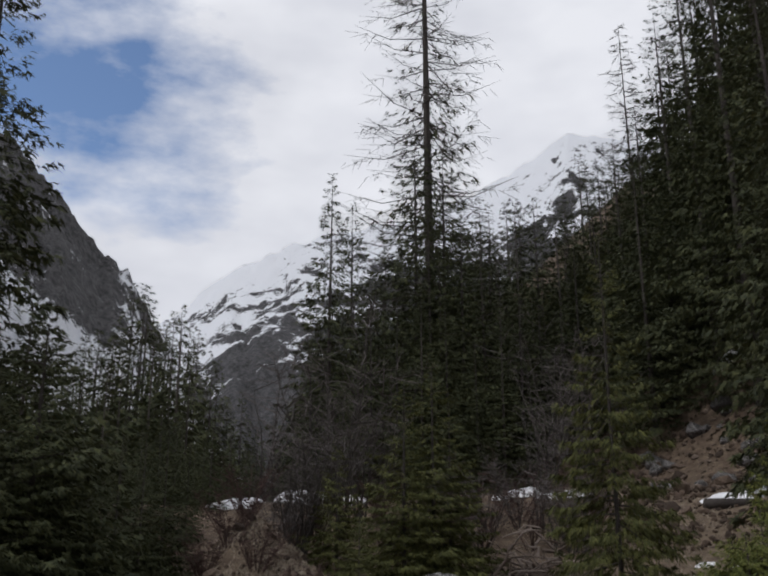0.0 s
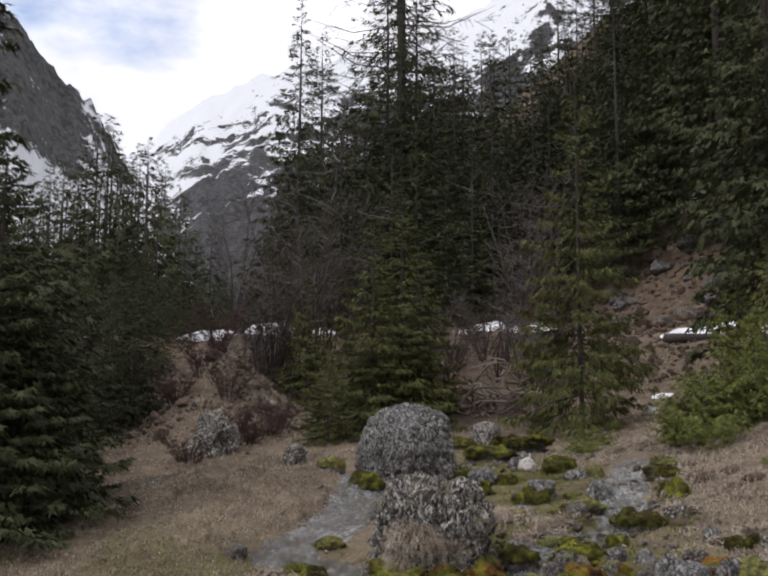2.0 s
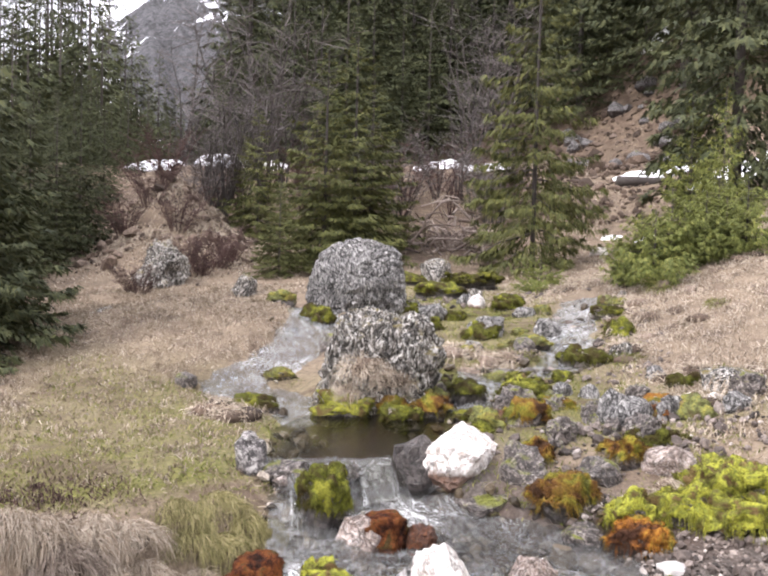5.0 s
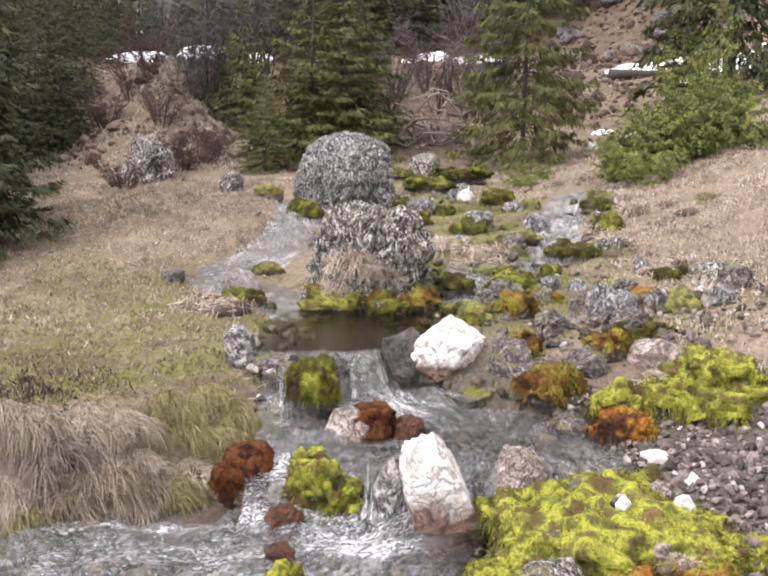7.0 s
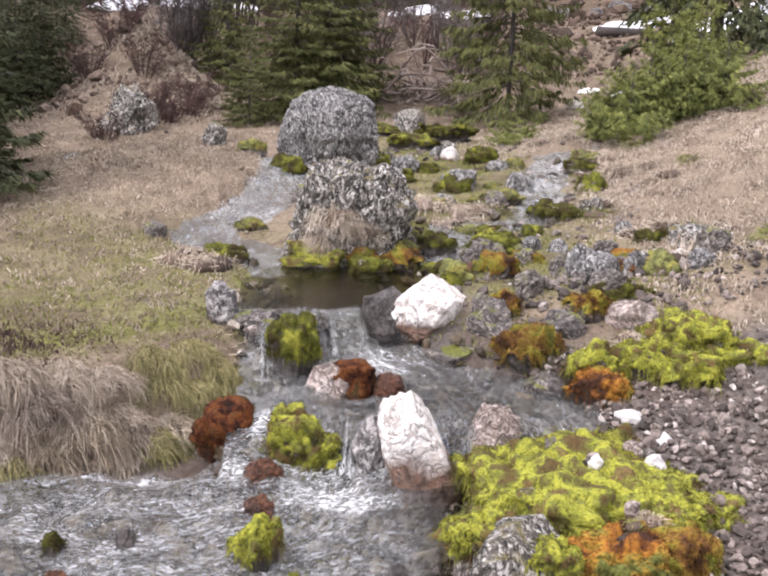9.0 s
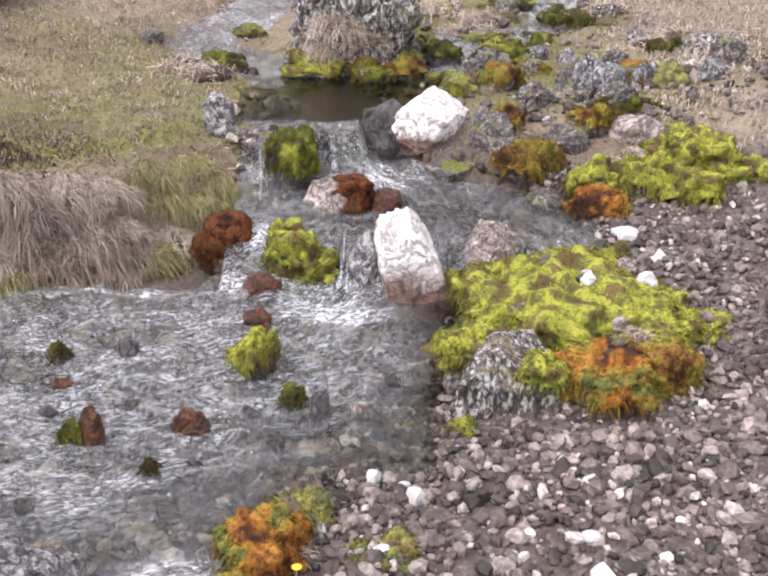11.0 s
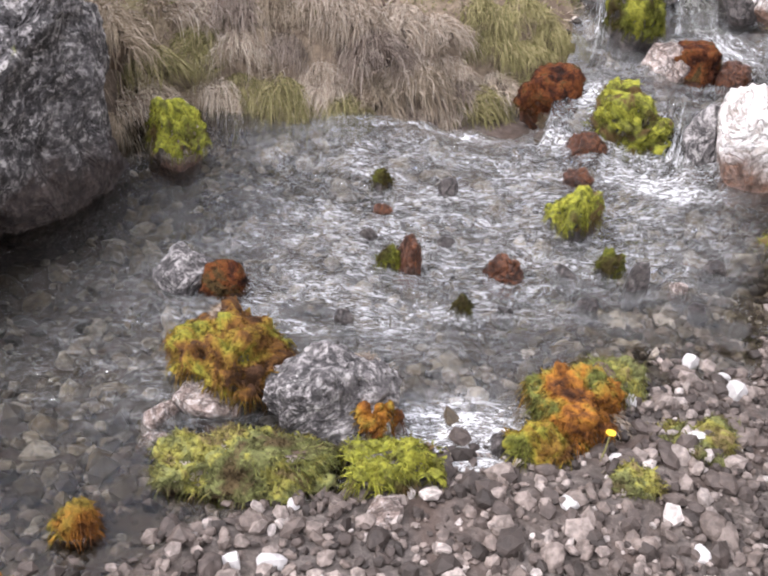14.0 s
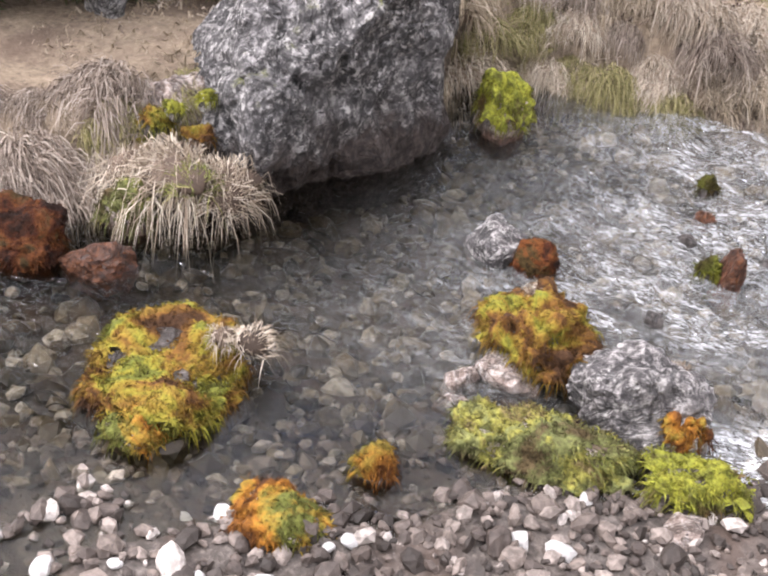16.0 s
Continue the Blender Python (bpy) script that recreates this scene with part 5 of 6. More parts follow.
for i, s in enumerate(((-0.53, 1.40, 0.04, 0.28, 0.07), (0.14, 1.89, 0.05, 0.15, 0.08), (0.20, 1.54, 0.07, 0.10, 0.05), (-0.66, 1.36, 0.035, 0.18, 0.06), (0.34, 1.72, 0.065, 0.2, 0.04), (-1.76, 1.50, 0.05, 0.14, 0.12), (2.6, 4.6, 0.62, 0.6, 0.08))):
    mossy("low grassy green moss cushion among pebbles", s, B_GREEN, 300 + i, M_PINK, cover=0.15, fuzz=0.035, deep=0.7, droop=0.5)


for i in range(11):
    r = random.Random(1700 + i)
    w = r.uniform(0.035, 0.08)
    x, y = r.uniform(0.9, 1.42), r.uniform(2.55, 3.1)
    rock_at("pale_stone", "small pale stone lying in the moss mat", (x, y, 0.06 + 0.195 * (1 - ((x - 1.08) / 0.5) ** 4) * (1 - ((y - 2.84) / 0.55) ** 4), w, w * 0.6), (M_PINK, M_WHITEPEB, M_STREAM)[i % 3], 1700 + i, 40 * i, rough=0.2, facet=1.0, group="mat stones", detail=3)


# ---- grass ----
def tufts(name, label, spots, per, length, width, material, seed, lean=(0, 0), droop=0.9, spread=0.45, radius=0.05):
    """Many tufts of blades in one mesh: grass nobody could count."""
    rng = np.random.RandomState(seed)
    s = np.repeat(np.asarray(spots, float), per, axis=0)
    p = s + rng.normal(0, radius, (len(s), 2))
    z = ground_z(p[:, 0], p[:, 1]) - 0.01
    nrm = np.tile(np.array([lean[0], lean[1], 1.0]), (len(s), 1))
    v, f = blades(np.c_[p, z], nrm, rng, length, width, droop, spread)
    return tagged(new(name, mesh_of(name, v, f, material)), label, "grass", kind="stuff")


rng2 = np.random.RandomState(77)
def mop(k, cnt, length, width, droop, spread):
    """A mop of drooping blades on a dome of radius one."""
    rk = np.random.RandomState(300 + k)
    th, ph = rk.uniform(0, 6.283, cnt), np.arccos(rk.uniform(-0.1, 1, cnt))
    nr = np.c_[np.sin(ph) * np.cos(th), np.sin(ph) * np.sin(th), np.cos(ph)]
    lump = 1 + 0.2 * np.sin(3 * th + k) * np.sin(ph) + 0.12 * np.sin(7 * th + 2 * k)
    pt = nr * np.array([0.8, 0.8, 0.75]) * lump[:, None]
    comb = np.array([rk.normal(0, 0.35), rk.normal(0, 0.35), 0.3])
    return blades(pt, nr * 0.8 + comb, rk, length, width, droop, spread)


TUSSOCKS = []
for k in range(7):
    fine_mop, thin_mop = mop(k, 760, 1.0, 0.024, 1.3, 0.4), mop(k + 20, 240, 1.1, 0.04, 1.3, 0.4)
    TUSSOCKS.append((stone_mesh("sod", 320 + k, (1.5, 1.5, 1.0), M_SOIL, 2, 0.3, 0.3, True), [mesh_of("tuft", *q, mt) for q, mt in ((thin_mop, M_STRAW), (thin_mop, M_GREEN), (fine_mop, M_STRAW), (fine_mop, M_GREEN))]))


def tussock(label, x, y, z, r, seed, group, green=False, tall=1.0, fine=False):
    """A rounded tussock: a clod of sod under a mop of drooping blades."""
    e = thing("grass_tussock", label, "grass tussock", (x, y, z), group, turn=67 * seed % 360)
    e.scale = (r, r, r * tall)
    sod, mops = TUSSOCKS[seed % 7]
    part("sod", sod, parent=e).location.z = -0.25
    part("tuft", mops[(1 if green else 0) + (2 if fine else 0)], parent=e)["kind"] = "stuff"


def hanging_mop(k, cnt=1250):
    """Locks of long blades that grow on a turf edge and hang down over it, towards -y."""
    rk = np.random.RandomState(500 + k)
    locks = 48
    lx, ly = rk.uniform(-1.0, 1.0, locks), rk.uniform(-0.9, 0.6, locks)
    ld = np.c_[rk.normal(0, 0.35, locks) + 0.3 * lx, -rk.uniform(0.55, 1.0, locks), rk.uniform(0.15, 0.6, locks)]
    ll = rk.uniform(0.45, 0.95, locks)
    w = rk.randint(0, locks, cnt)
    x, y = lx[w] + rk.normal(0, 0.10, cnt), ly[w] + rk.normal(0, 0.16, cnt)
    p = np.c_[x, y, 0.5 * (1 - np.clip(x * x + 0.7 * y * y, 0, 1.3)) - 0.05]
    d = ld[w] + rk.normal(0, 0.26, (cnt, 3))
    L = (ll[w] * rk.uniform(0.55, 1.15, cnt))[:, None]
    side = np.cross(d, rk.normal(0, 1, (cnt, 3)))
    side *= (0.0085 * rk.uniform(0.6, 1.3, cnt) / np.linalg.norm(side, axis=1))[:, None]
    rows = []
    for t, wd in ((0.0, 1.0), (0.35, 1.0), (0.7, 0.7), (1.0, 0.0)):
        c = p + d * L * t * 0.85 + np.array([0, 0, -1.0]) * L * 1.05 * t * t
        rows += [c - side * wd, c + side * wd] if wd else [c]
    v = np.stack(rows, 1).reshape(-1, 3)
    o = np.arange(cnt)[:, None] * 7
    f = [tuple(q) for q in (o + np.array([0, 1, 3, 2]))] + [tuple(q) for q in (o + np.array([2, 3, 5, 4]))] + [tuple(q) for q in (o + np.array([4, 5, 6]))]
    return v, f


M_OLIVE = island_material("olive_grass", ((0.0, (0.10, 0.088, 0.035)), (0.5, (0.21, 0.19, 0.075)), (1.0, (0.36, 0.31, 0.16))))
M_LITTER = island_material("grey_dead_grass", ((0.0, (0.10, 0.072, 0.055)), (0.5, (0.25, 0.20, 0.16)), (1.0, (0.40, 0.345, 0.29))))
HANGING = [(stone_mesh("sod", 340 + k, (1.3, 1.1, 0.9), M_SOIL, 2, 0.3, 0.3, True), [mesh_of("tuft", *hanging_mop(k), mt) for mt in (M_HAY, M_OLIVE, M_LITTER, M_STRAW)]) for k in range(6)]
rb = random.Random(8)
for i in range(88):
    x = -3.2 + 3.2 * (i + rb.random()) / 88
    row = (0.0, 0.14, 0.04, 0.26)[i % 4] * rb.uniform(0.7, 1.3)
    edge = float(bank_y(x) + 0.07 * fbm(x * 9, x * 0, 7))
    y = edge + 0.07 + row + rb.uniform(-0.03, 0.03)
    if x > left_x(min(max(y, 3.0), 5.2)) - 0.07:
        continue
    slope = math.degrees(math.atan2(float(bank_y(x + 0.1) - bank_y(x - 0.1)), 0.2))
    r = rb.uniform(0.085, 0.15) * (1.0 if x < -0.3 else 0.85)
    pick = rb.random()
    kind = 1 if pick < (0.6 if x > -0.5 else 0.15) + (0.1 if row > 0.1 else 0) else 2 if pick > 0.68 else 3 if pick > 0.42 else 0
    e = thing("grass_tussock", ("bleached grass tussock hanging over the stream bank", "olive-green grass tussock hanging over the bank", "grey-brown dead grass tussock on the stream bank", "pale straw-coloured tussock hanging over the stream bank")[kind], "grass tussock", (x, y, max(gz(x, y), 0.07 + 0.35 * row) - 0.03), "bank tussocks", turn=slope * 0.8 + rb.uniform(-42, 42))
    e.scale = (r, r, r * rb.uniform(1.0, 1.5))
    sod, mops = HANGING[i % 6]
    part("sod", sod, parent=e).location.z = -0.6
    part("tuft", mops[kind], parent=e)["kind"] = "stuff"
for i in range(64):
    y = rb.uniform(4.6, 9.6)
    x = 1.9 + 0.12 * (y - 4) + abs(rb.gauss(0, 0.9))
    if x < 0.9 + 0.5 * y and float(along(BROOK_R, x, y)) > 0.3:
        tussock("bleached grass tussock on the slope", x, y, gz(x, y) - 0.03, rb.uniform(0.08, 0.17), i, "slope tussocks", rb.random() < 0.15, 0.7)
for i in range(52):
    x, y = rb.uniform(0.95, 2.5), rb.uniform(4.7, 10.0)
    if float(along(BROOK_R, x, y)) > 0.24:
        tussock("mossy grass tussock between the brooks", x, y, gz(x, y) - 0.05, rb.uniform(0.07, 0.15), i, "brook tussocks", rb.random() < 0.5, 0.7)
for i, (x, y) in enumerate(((-0.48, 5.30), (-0.36, 5.24), (-0.26, 5.28), (-0.42, 5.42), (1.15, 6.0), (1.3, 6.1), (1.42, 6.2), (1.05, 6.2), (1.2, 6.3))):
    tussock("rounded bleached grass tussock between the brooks", x, y, gz(x, y) - 0.02, 0.13, i, "brook tussocks", False, 0.8)
for i in range(26):
    x, y = rb.uniform(-0.15, 0.35), rb.uniform(5.5, 7.6)
    if float(along(BROOK_L, x, y)) > 0.16:
        tussock("olive-green turf tussock beside the brook", x, y, gz(x, y) - 0.05, rb.uniform(0.05, 0.10), i, "brook tussocks", i % 3 > 0, 0.6)
for i in range(50):
    x, y = rb.uniform(-2.9, -0.1), rb.uniform(2.4, 8.6)
    if y > bank_y(x) + 0.35 and float(along(BROOK_L, x, y)) > 0.3:
        tussock("low withered tussock on the meadow", x, y, gz(x, y) - 0.05, rb.uniform(0.06, 0.13), i, "meadow tussocks", y < 5.5 and rb.random() < 0.45, 0.5)
mx, my = rng2.uniform(-4.5, -0.05, 26000), rng2.uniform(1.5, 10.8, 26000)
seen = (mx > -0.45 * my - 0.4) | (my < 4.3) & (mx > -1.3 * my)
ok = seen & (my > bank_y(mx) + 0.12) & (mx < left_x(np.minimum(my, 5.2)) - 0.02) & (along(BROOK_L, mx, my) > 0.19)
lush = (my + 0.35 * mx < 5.6 + 0.9 * fbm(mx * 1.1, my * 1.1, 3)) & (my > bank_y(mx) + 0.3) & (mx > -1.5)
pick = rng2.rand(26000)
tufts("meadow_grass", "short bleached meadow grass", np.c_[mx, my][ok & (pick < 0.42)], 9, 0.10, 0.0055, M_HAY, 2, (0.1, -0.25), 1.0, 0.9, 0.03)
clump = np.repeat(np.c_[mx, my][ok & (my > 2.2)][:520], 5, axis=0) + rng2.normal(0, 0.035, (2600, 2))
tufts("meadow_grass", "long withered grass clumps on the meadow", clump[::2], 14, 0.125, 0.0060, M_STRAW, 42, (0.15, -0.45), 1.2, 0.7, 0.03)
tufts("meadow_grass", "tangled grey-brown dead grass clumps on the meadow", clump[1::2] + 0.05, 14, 0.11, 0.0060, M_LITTER, 43, (0.15, -0.4), 1.2, 0.8, 0.035)
heath = rng2.normal(0, 1, (70, 2)) * np.array([0.16, 0.13]) + np.array([-0.98, 3.82])
tufts("brown_grass", "dark red-brown heath patch by the bank", heath, 26, 0.08, 0.006, M_HEATH, 44, (0, -0.2), 0.7, 0.9, 0.03)
tufts("knoll_grass", "matted straw-coloured grass on the knoll", np.c_[mx, my][ok & ~lush & (pick > 0.3) & (my > 4.8)], 9, 0.085, 0.0052, M_STRAW, 41, (0.2, -0.4), 1.1, 0.8, 0.05)
tufts("green_grass", "short olive green grass on the meadow", np.c_[mx, my][ok & lush & (pick > 0.25)], 8, 0.07, 0.0050, M_GREEN, 3, (0, -0.1), 0.8, 0.8, 0.03)
sx, sy = rng2.uniform(0.75, 6.0, 5200), rng2.uniform(3.7, 11.5, 5200)
ok = (sx > 1.75 + 0.10 * (sy - 4) * (sy < 8) + 0.3 * fbm(sx * 2, sy * 2, 4)) & (along(BROOK_R, sx, sy) > 0.25) & (sx < 1.2 + 0.55 * sy)
tufts("slope_grass", "bleached tussocky grass on the slope", np.c_[sx, sy][ok], 11, 0.12, 0.0058, M_STRAW, 4, (-0.5, -0.4), 0.9, 0.6, 0.04)
lumps = np.repeat(np.c_[sx, sy][ok & (sy < 9.5)][:330], 5, axis=0)
lumps = lumps + rng2.normal(0, 0.04, lumps.shape)
tufts("slope_grass", "tangled pale tussock grass on the slope", lumps[::2], 14, 0.15, 0.006, M_STRAW, 45, (-0.4, -0.6), 1.3, 0.7, 0.03)
tufts("slope_grass", "grey-brown dead grass in the hollows of the slope", lumps[1::2] + 0.06, 14, 0.10, 0.006, M_LITTER, 46, (-0.3, -0.5), 1.1, 0.8, 0.04)
ok = (sx < 1.7 + 0.1 * sy + 0.3 * fbm(sx * 2, sy * 2, 4)) & (sy > 3.72) & (sx > right_x(np.minimum(sy, 5.2)) + 0.06) & (along(BROOK_R, sx, sy) > 0.18)
tufts("turf", "mossy green turf between the brooks", np.c_[sx, sy][ok], 12, 0.075, 0.0055, M_GREEN, 5, (0, -0.2), 0.6, 0.7, 0.05)
kx, ky = rng2.uniform(-4.0, -0.2, 420), rng2.uniform(2.0, 8.5, 420)
okk = (ky > bank_y(kx) + 0.2) & (kx < left_x(np.minimum(ky, 5.2)) - 0.1) & (along(BROOK_L, kx, ky) > 0.25)
tufts("brown_grass", "withered red-brown grass clumps on the meadow", np.c_[kx, ky][okk][:90], 45, 0.085, 0.0045, M_LITTER, 7, (0.1, -0.3), 0.8, 0.8, 0.06)
kx, ky = rng2.uniform(-4, 6, 900), rng2.uniform(10, 20, 900)
okk = (np.abs(kx) < 0.45 * ky)
tufts("forest_grass", "thin withered grass at the forest edge", np.c_[kx, ky][okk], 22, 0.16, 0.009, M_STRAW, 9, (0, -0.4), 0.9, 0.8, 0.12)
# grass on the stones
for i, (x, y, z, r, tall, gr, lb) in enumerate(((0.42, 5.26, 0.72, 0.14, 0.8, False, "dry grass tuft draped over the shaggy boulder"), (0.56, 5.24, 0.66, 0.11, 0.8, False, "dry grass tuft draped over the shaggy boulder"), (0.33, 5.30, 0.60, 0.09, 0.8, False, "dry grass tuft draped over the shaggy boulder"), (0.78, 5.38, 0.80, 0.07, 0.7, True, "green grass tuft on the shaggy boulder"),
                                              (-1.70, 1.62, 0.13, 0.12, 1.1, False, "bleached grass tussock at the large rock's foot"), (-1.58, 1.68, 0.12, 0.10, 1.1, False, "bleached grass tussock at the large rock's foot"), (-1.80, 1.60, 0.12, 0.10, 1.0, False, "bleached grass tussock at the large rock's foot"), (-1.62, 1.60, 0.17, 0.07, 0.9, True, "green grass tuft at the large rock's foot"),
                                              (-0.40, 1.69, 0.13, 0.035, 0.8, False, "straw-coloured grass tuft on the mottled stone"), (-0.36, 1.62, 0.11, 0.035, 0.8, False, "straw-coloured grass tuft on the mottled stone"), (-0.34, 1.56, 0.08, 0.03, 0.8, True, "green grass tuft on the mottled stone"), (0.12, 1.86, 0.09, 0.06, 0.7, True, "green grass tuft on the moss by the flower"), (0.03, 1.80, 0.07, 0.05, 0.7, True, "green grass tuft on the moss by the flower"), (0.14, 1.72, 0.08, 0.045, 0.7, False, "withered grass tuft on the moss by the flower"), (0.02, 1.62, 0.07, 0.04, 0.7, False, "withered grass tuft on the moss by the flower"), (0.30, 1.74, 0.06, 0.05, 0.6, True, "green grass tuft among the pebbles"),
                                              (-0.60, 1.40, 0.08, 0.05, 0.5, True, "short green grass tuft on the moss cushion"), (-0.46, 1.42, 0.08, 0.05, 0.5, True, "short green grass tuft on the moss cushion"))):
    tussock(lb, x, y, z, r, i + 3, "", gr, tall, r > 0.08)
for i, (x, y, z, r) in enumerate(((0.80, 3.02, 0.17, 0.07), (0.88, 3.14, 0.16, 0.06), (0.72, 2.72, 0.16, 0.05), (1.18, 2.50, 0.22, 0.05), (1.10, 2.42, 0.25, 0.035), (1.62, 3.86, 0.42, 0.07), (1.85, 3.95, 0.5, 0.08), (1.5, 3.80, 0.38, 0.06), (-1.16, 1.24, 0.12, 0.05), (-1.22, 1.22, 0.12, 0.035), (-0.74, 1.74, 0.16, 0.03))):
    tussock("short grass tuft sprouting from a moss cushion", x, y, z, r, i + 40, "moss tufts", i < 8 and i % 2 == 0, 0.8)


# ---- gravel ----
def pebble_mesh(seed, material, subdiv=1):
    bm = bmesh.new()
    bmesh.ops.create_icosphere(bm, subdivisions=subdiv, radius=1.0)
    r = random.Random(seed)
    o = Vector((seed * 7.3, seed * 2.9, seed))
    sq = (1.0, r.uniform(0.6, 0.9), r.uniform(0.4, 0.7))
    cuts = [(Vector((r.gauss(0, 1), r.gauss(0, 1), r.gauss(0, 1))).normalized(), r.uniform(0.62, 0.9)) for _ in range(5)]
    for v in bm.verts:
        for c, d in cuts:
            v.co -= c * max(0.0, v.co.dot(c) - d) * 0.9
        k = 1 + 0.35 * noise.noise(v.co * 0.9 + o)
        v.co = Vector((v.co.x * sq[0], v.co.y * sq[1], v.co.z * sq[2])) * k
    me = bpy.data.meshes.new("pebble")
    bm.to_mesh(me)
    bm.free()
    me.materials.append(material)
    return me


def pebble_field(name, label, x, y, size, seed, lift=0.3, material=M_PEBBLE):
    """A spread of pebbles too many to count, in one mesh."""
    rng = np.random.RandomState(seed)
    shapes = []
    for k in range(8):
        me = pebble_mesh(30 + k, M_PEBBLE)
        shapes.append((np.array([v.co for v in me.vertices]), np.array([p.vertices for p in me.polygons])))
        bpy.data.meshes.remove(me)
    z = ground_z(x, y)
    vs, fs, o = [], [], 0
    for i in range(len(x)):
        sv, sf = shapes[rng.randint(8)]
        a, b, c = rng.uniform(0, 6.28), rng.normal(0, 0.55), rng.normal(0, 0.55)
        rot = np.array(Euler((b, c, a)).to_matrix())
        v = sv @ rot.T * size[i] / 2
        vs.append(v + np.array([x[i], y[i], z[i] + lift * size[i] * 0.4]))
        fs.append(sf + o)
        o += len(sv)
    return tagged(new(name, mesh_of(name, np.concatenate(vs), np.concatenate(fs), material)), label, "gravel", kind="stuff")


rp = np.random.RandomState(9)
gx, gy = rp.uniform(-1.9, 2.4, 40000), rp.uniform(0.5, 4.0, 40000)
keep = (gy < np.minimum(shore_y(gx) + 0.45, 3.3)) | ((gx > 1.05) & (gy > 2.3) & (gy < 3.8 + 0.15 * fbm(gx * 4, gy * 4, 2)))
keep &= rp.rand(len(gx)) < np.clip((2.4 - gx) / 0.6, 0, 1) * np.clip((gx + 1.9) / 0.4, 0, 1) * np.clip((gy - 0.5) / 0.4, 0, 1)
gx, gy = gx[keep], gy[keep]
gs = np.clip(rp.lognormal(math.log(0.024), 0.5, len(gx)), 0.011, 0.075)
pebble_field("gravel", "mixed grey and pale river pebbles on the bank", gx, gy, gs, 1)
gx, gy = rp.uniform(-2.4, 1.2, 12000), rp.uniform(0.6, 4.0, 12000)
keep = (gy > shore_y(gx) + 0.1) & (gy < bank_y(gx) + 0.02) & (gy < 3.15) | (gy > 3.0) & (gx > left_x(gy)) & (gx < right_x(gy))
gx, gy = gx[keep], gy[keep]
pebble_field("streambed_gravel", "brown and grey pebbles on the stream bed", gx, gy, np.clip(rp.lognormal(math.log(0.04), 0.5, len(gx)), 0.015, 0.11), 2, 0.1, M_BED)
gx, gy = rp.uniform(1.2, 3.2, 1500), rp.uniform(3.6, 4.9, 1500)
keep = np.abs(gy - 4.35 - 0.25 * (gx - 2) - 0.12 * fbm(gx * 3, gy * 3, 2)) < 0.3
pebble_field("gravel", "pale gravel strip beside the moss", gx[keep], gy[keep], np.clip(rp.lognormal(math.log(0.035), 0.5, keep.sum()), 0.012, 0.1), 3)
gx, gy = rp.normal(-1.7, 0.9, 900), rp.normal(12.9, 0.7, 900)
tufts("mound_grass", "pale withered grass on the mound", np.c_[gx, gy], 26, 0.16, 0.008, M_STRAW, 31, (0, -0.5), 1.0, 0.8, 0.08)
pebble_field("earth_clods", "loose brown earth and stones on the mound", gx, gy, np.clip(rp.lognormal(math.log(0.07), 0.6, 900), 0.03, 0.3), 4, 0.3, M_SOIL)
sa, sd = np.radians(rp.uniform(13, 27, 900)), rp.uniform(9.5, 24, 900)
tufts("slope_grass", "pale withered grass on the upper slope", np.c_[sd * np.sin(sa), sd * np.cos(sa)], 16, 0.15, 0.010, M_STRAW, 32, (-0.3, -0.5), 1.0, 0.8, 0.12)
ga, gd = np.radians(rp.uniform(13.5, 24, 1500)), rp.uniform(16, 27, 1500)
pebble_field("earth_clods", "loose brown earth and stones on the bare slope", gd * np.sin(ga), gd * np.cos(ga), np.clip(rp.lognormal(math.log(0.11), 0.6, 1500), 0.04, 0.5), 5, 0.3, M_SOIL)
P_MESH = [pebble_mesh(k, M_PEBBLE if k else M_WHITEPEB, 2) for k in range(12)]
for i in range(280):
    x = rp.uniform(-1.5, 1.4)
    y = min(shore_y(x), 2.1) - abs(rp.normal(0, 0.45)) + 0.05
    s = float(np.clip(rp.lognormal(math.log(0.04), 0.3), 0.028, 0.075))
    ob = part("pebble", P_MESH[i % 12], parent=ground)
    ob.matrix_basis = pose(x, y, gz(x, y) + 0.12 * s, rp.uniform(-25, 25), rp.uniform(-25, 25), rp.uniform(0, 360)) @ Matrix.Scale(s / 2, 4)


# ---- snow ----
def snow_patch(x, y, w, d, seed, thick=0.12):
    rng = random.Random(seed)
    n, m = 40, 6
    ph = [rng.uniform(0, 6.28) for _ in range(4)]
    v, f = [(x, y, gz(x, y) + thick)], []
    for j in range(1, m + 1):
        for i in range(n):
            a = 2 * math.pi * i / n
            r = (1 + 0.22 * math.sin(2 * a + ph[0]) + 0.16 * math.sin(3 * a + ph[1]) + 0.12 * math.sin(7 * a + ph[2]) + 0.08 * math.sin(11 * a + ph[3])) * j / m
            px, py = x + math.cos(a) * w / 2 * r, y + math.sin(a) * d / 2 * r
            v.append((px, py, gz(px, py) + thick * (1 - (j / m) ** 4) - 0.05 * (j == m)))
            k = 1 + (j - 1) * n
            if j == 1:
                f.append((0, 1 + i, 1 + (i + 1) % n))
            else:
                f.append((k - n + i, k + i, k + (i + 1) % n, k - n + (i + 1) % n))
    return tagged(new("snow_patch", mesh_of("snow_patch", v, f, M_SNOW, True)), "leftover patch of old snow on the forest floor", "snow", "snow patches")


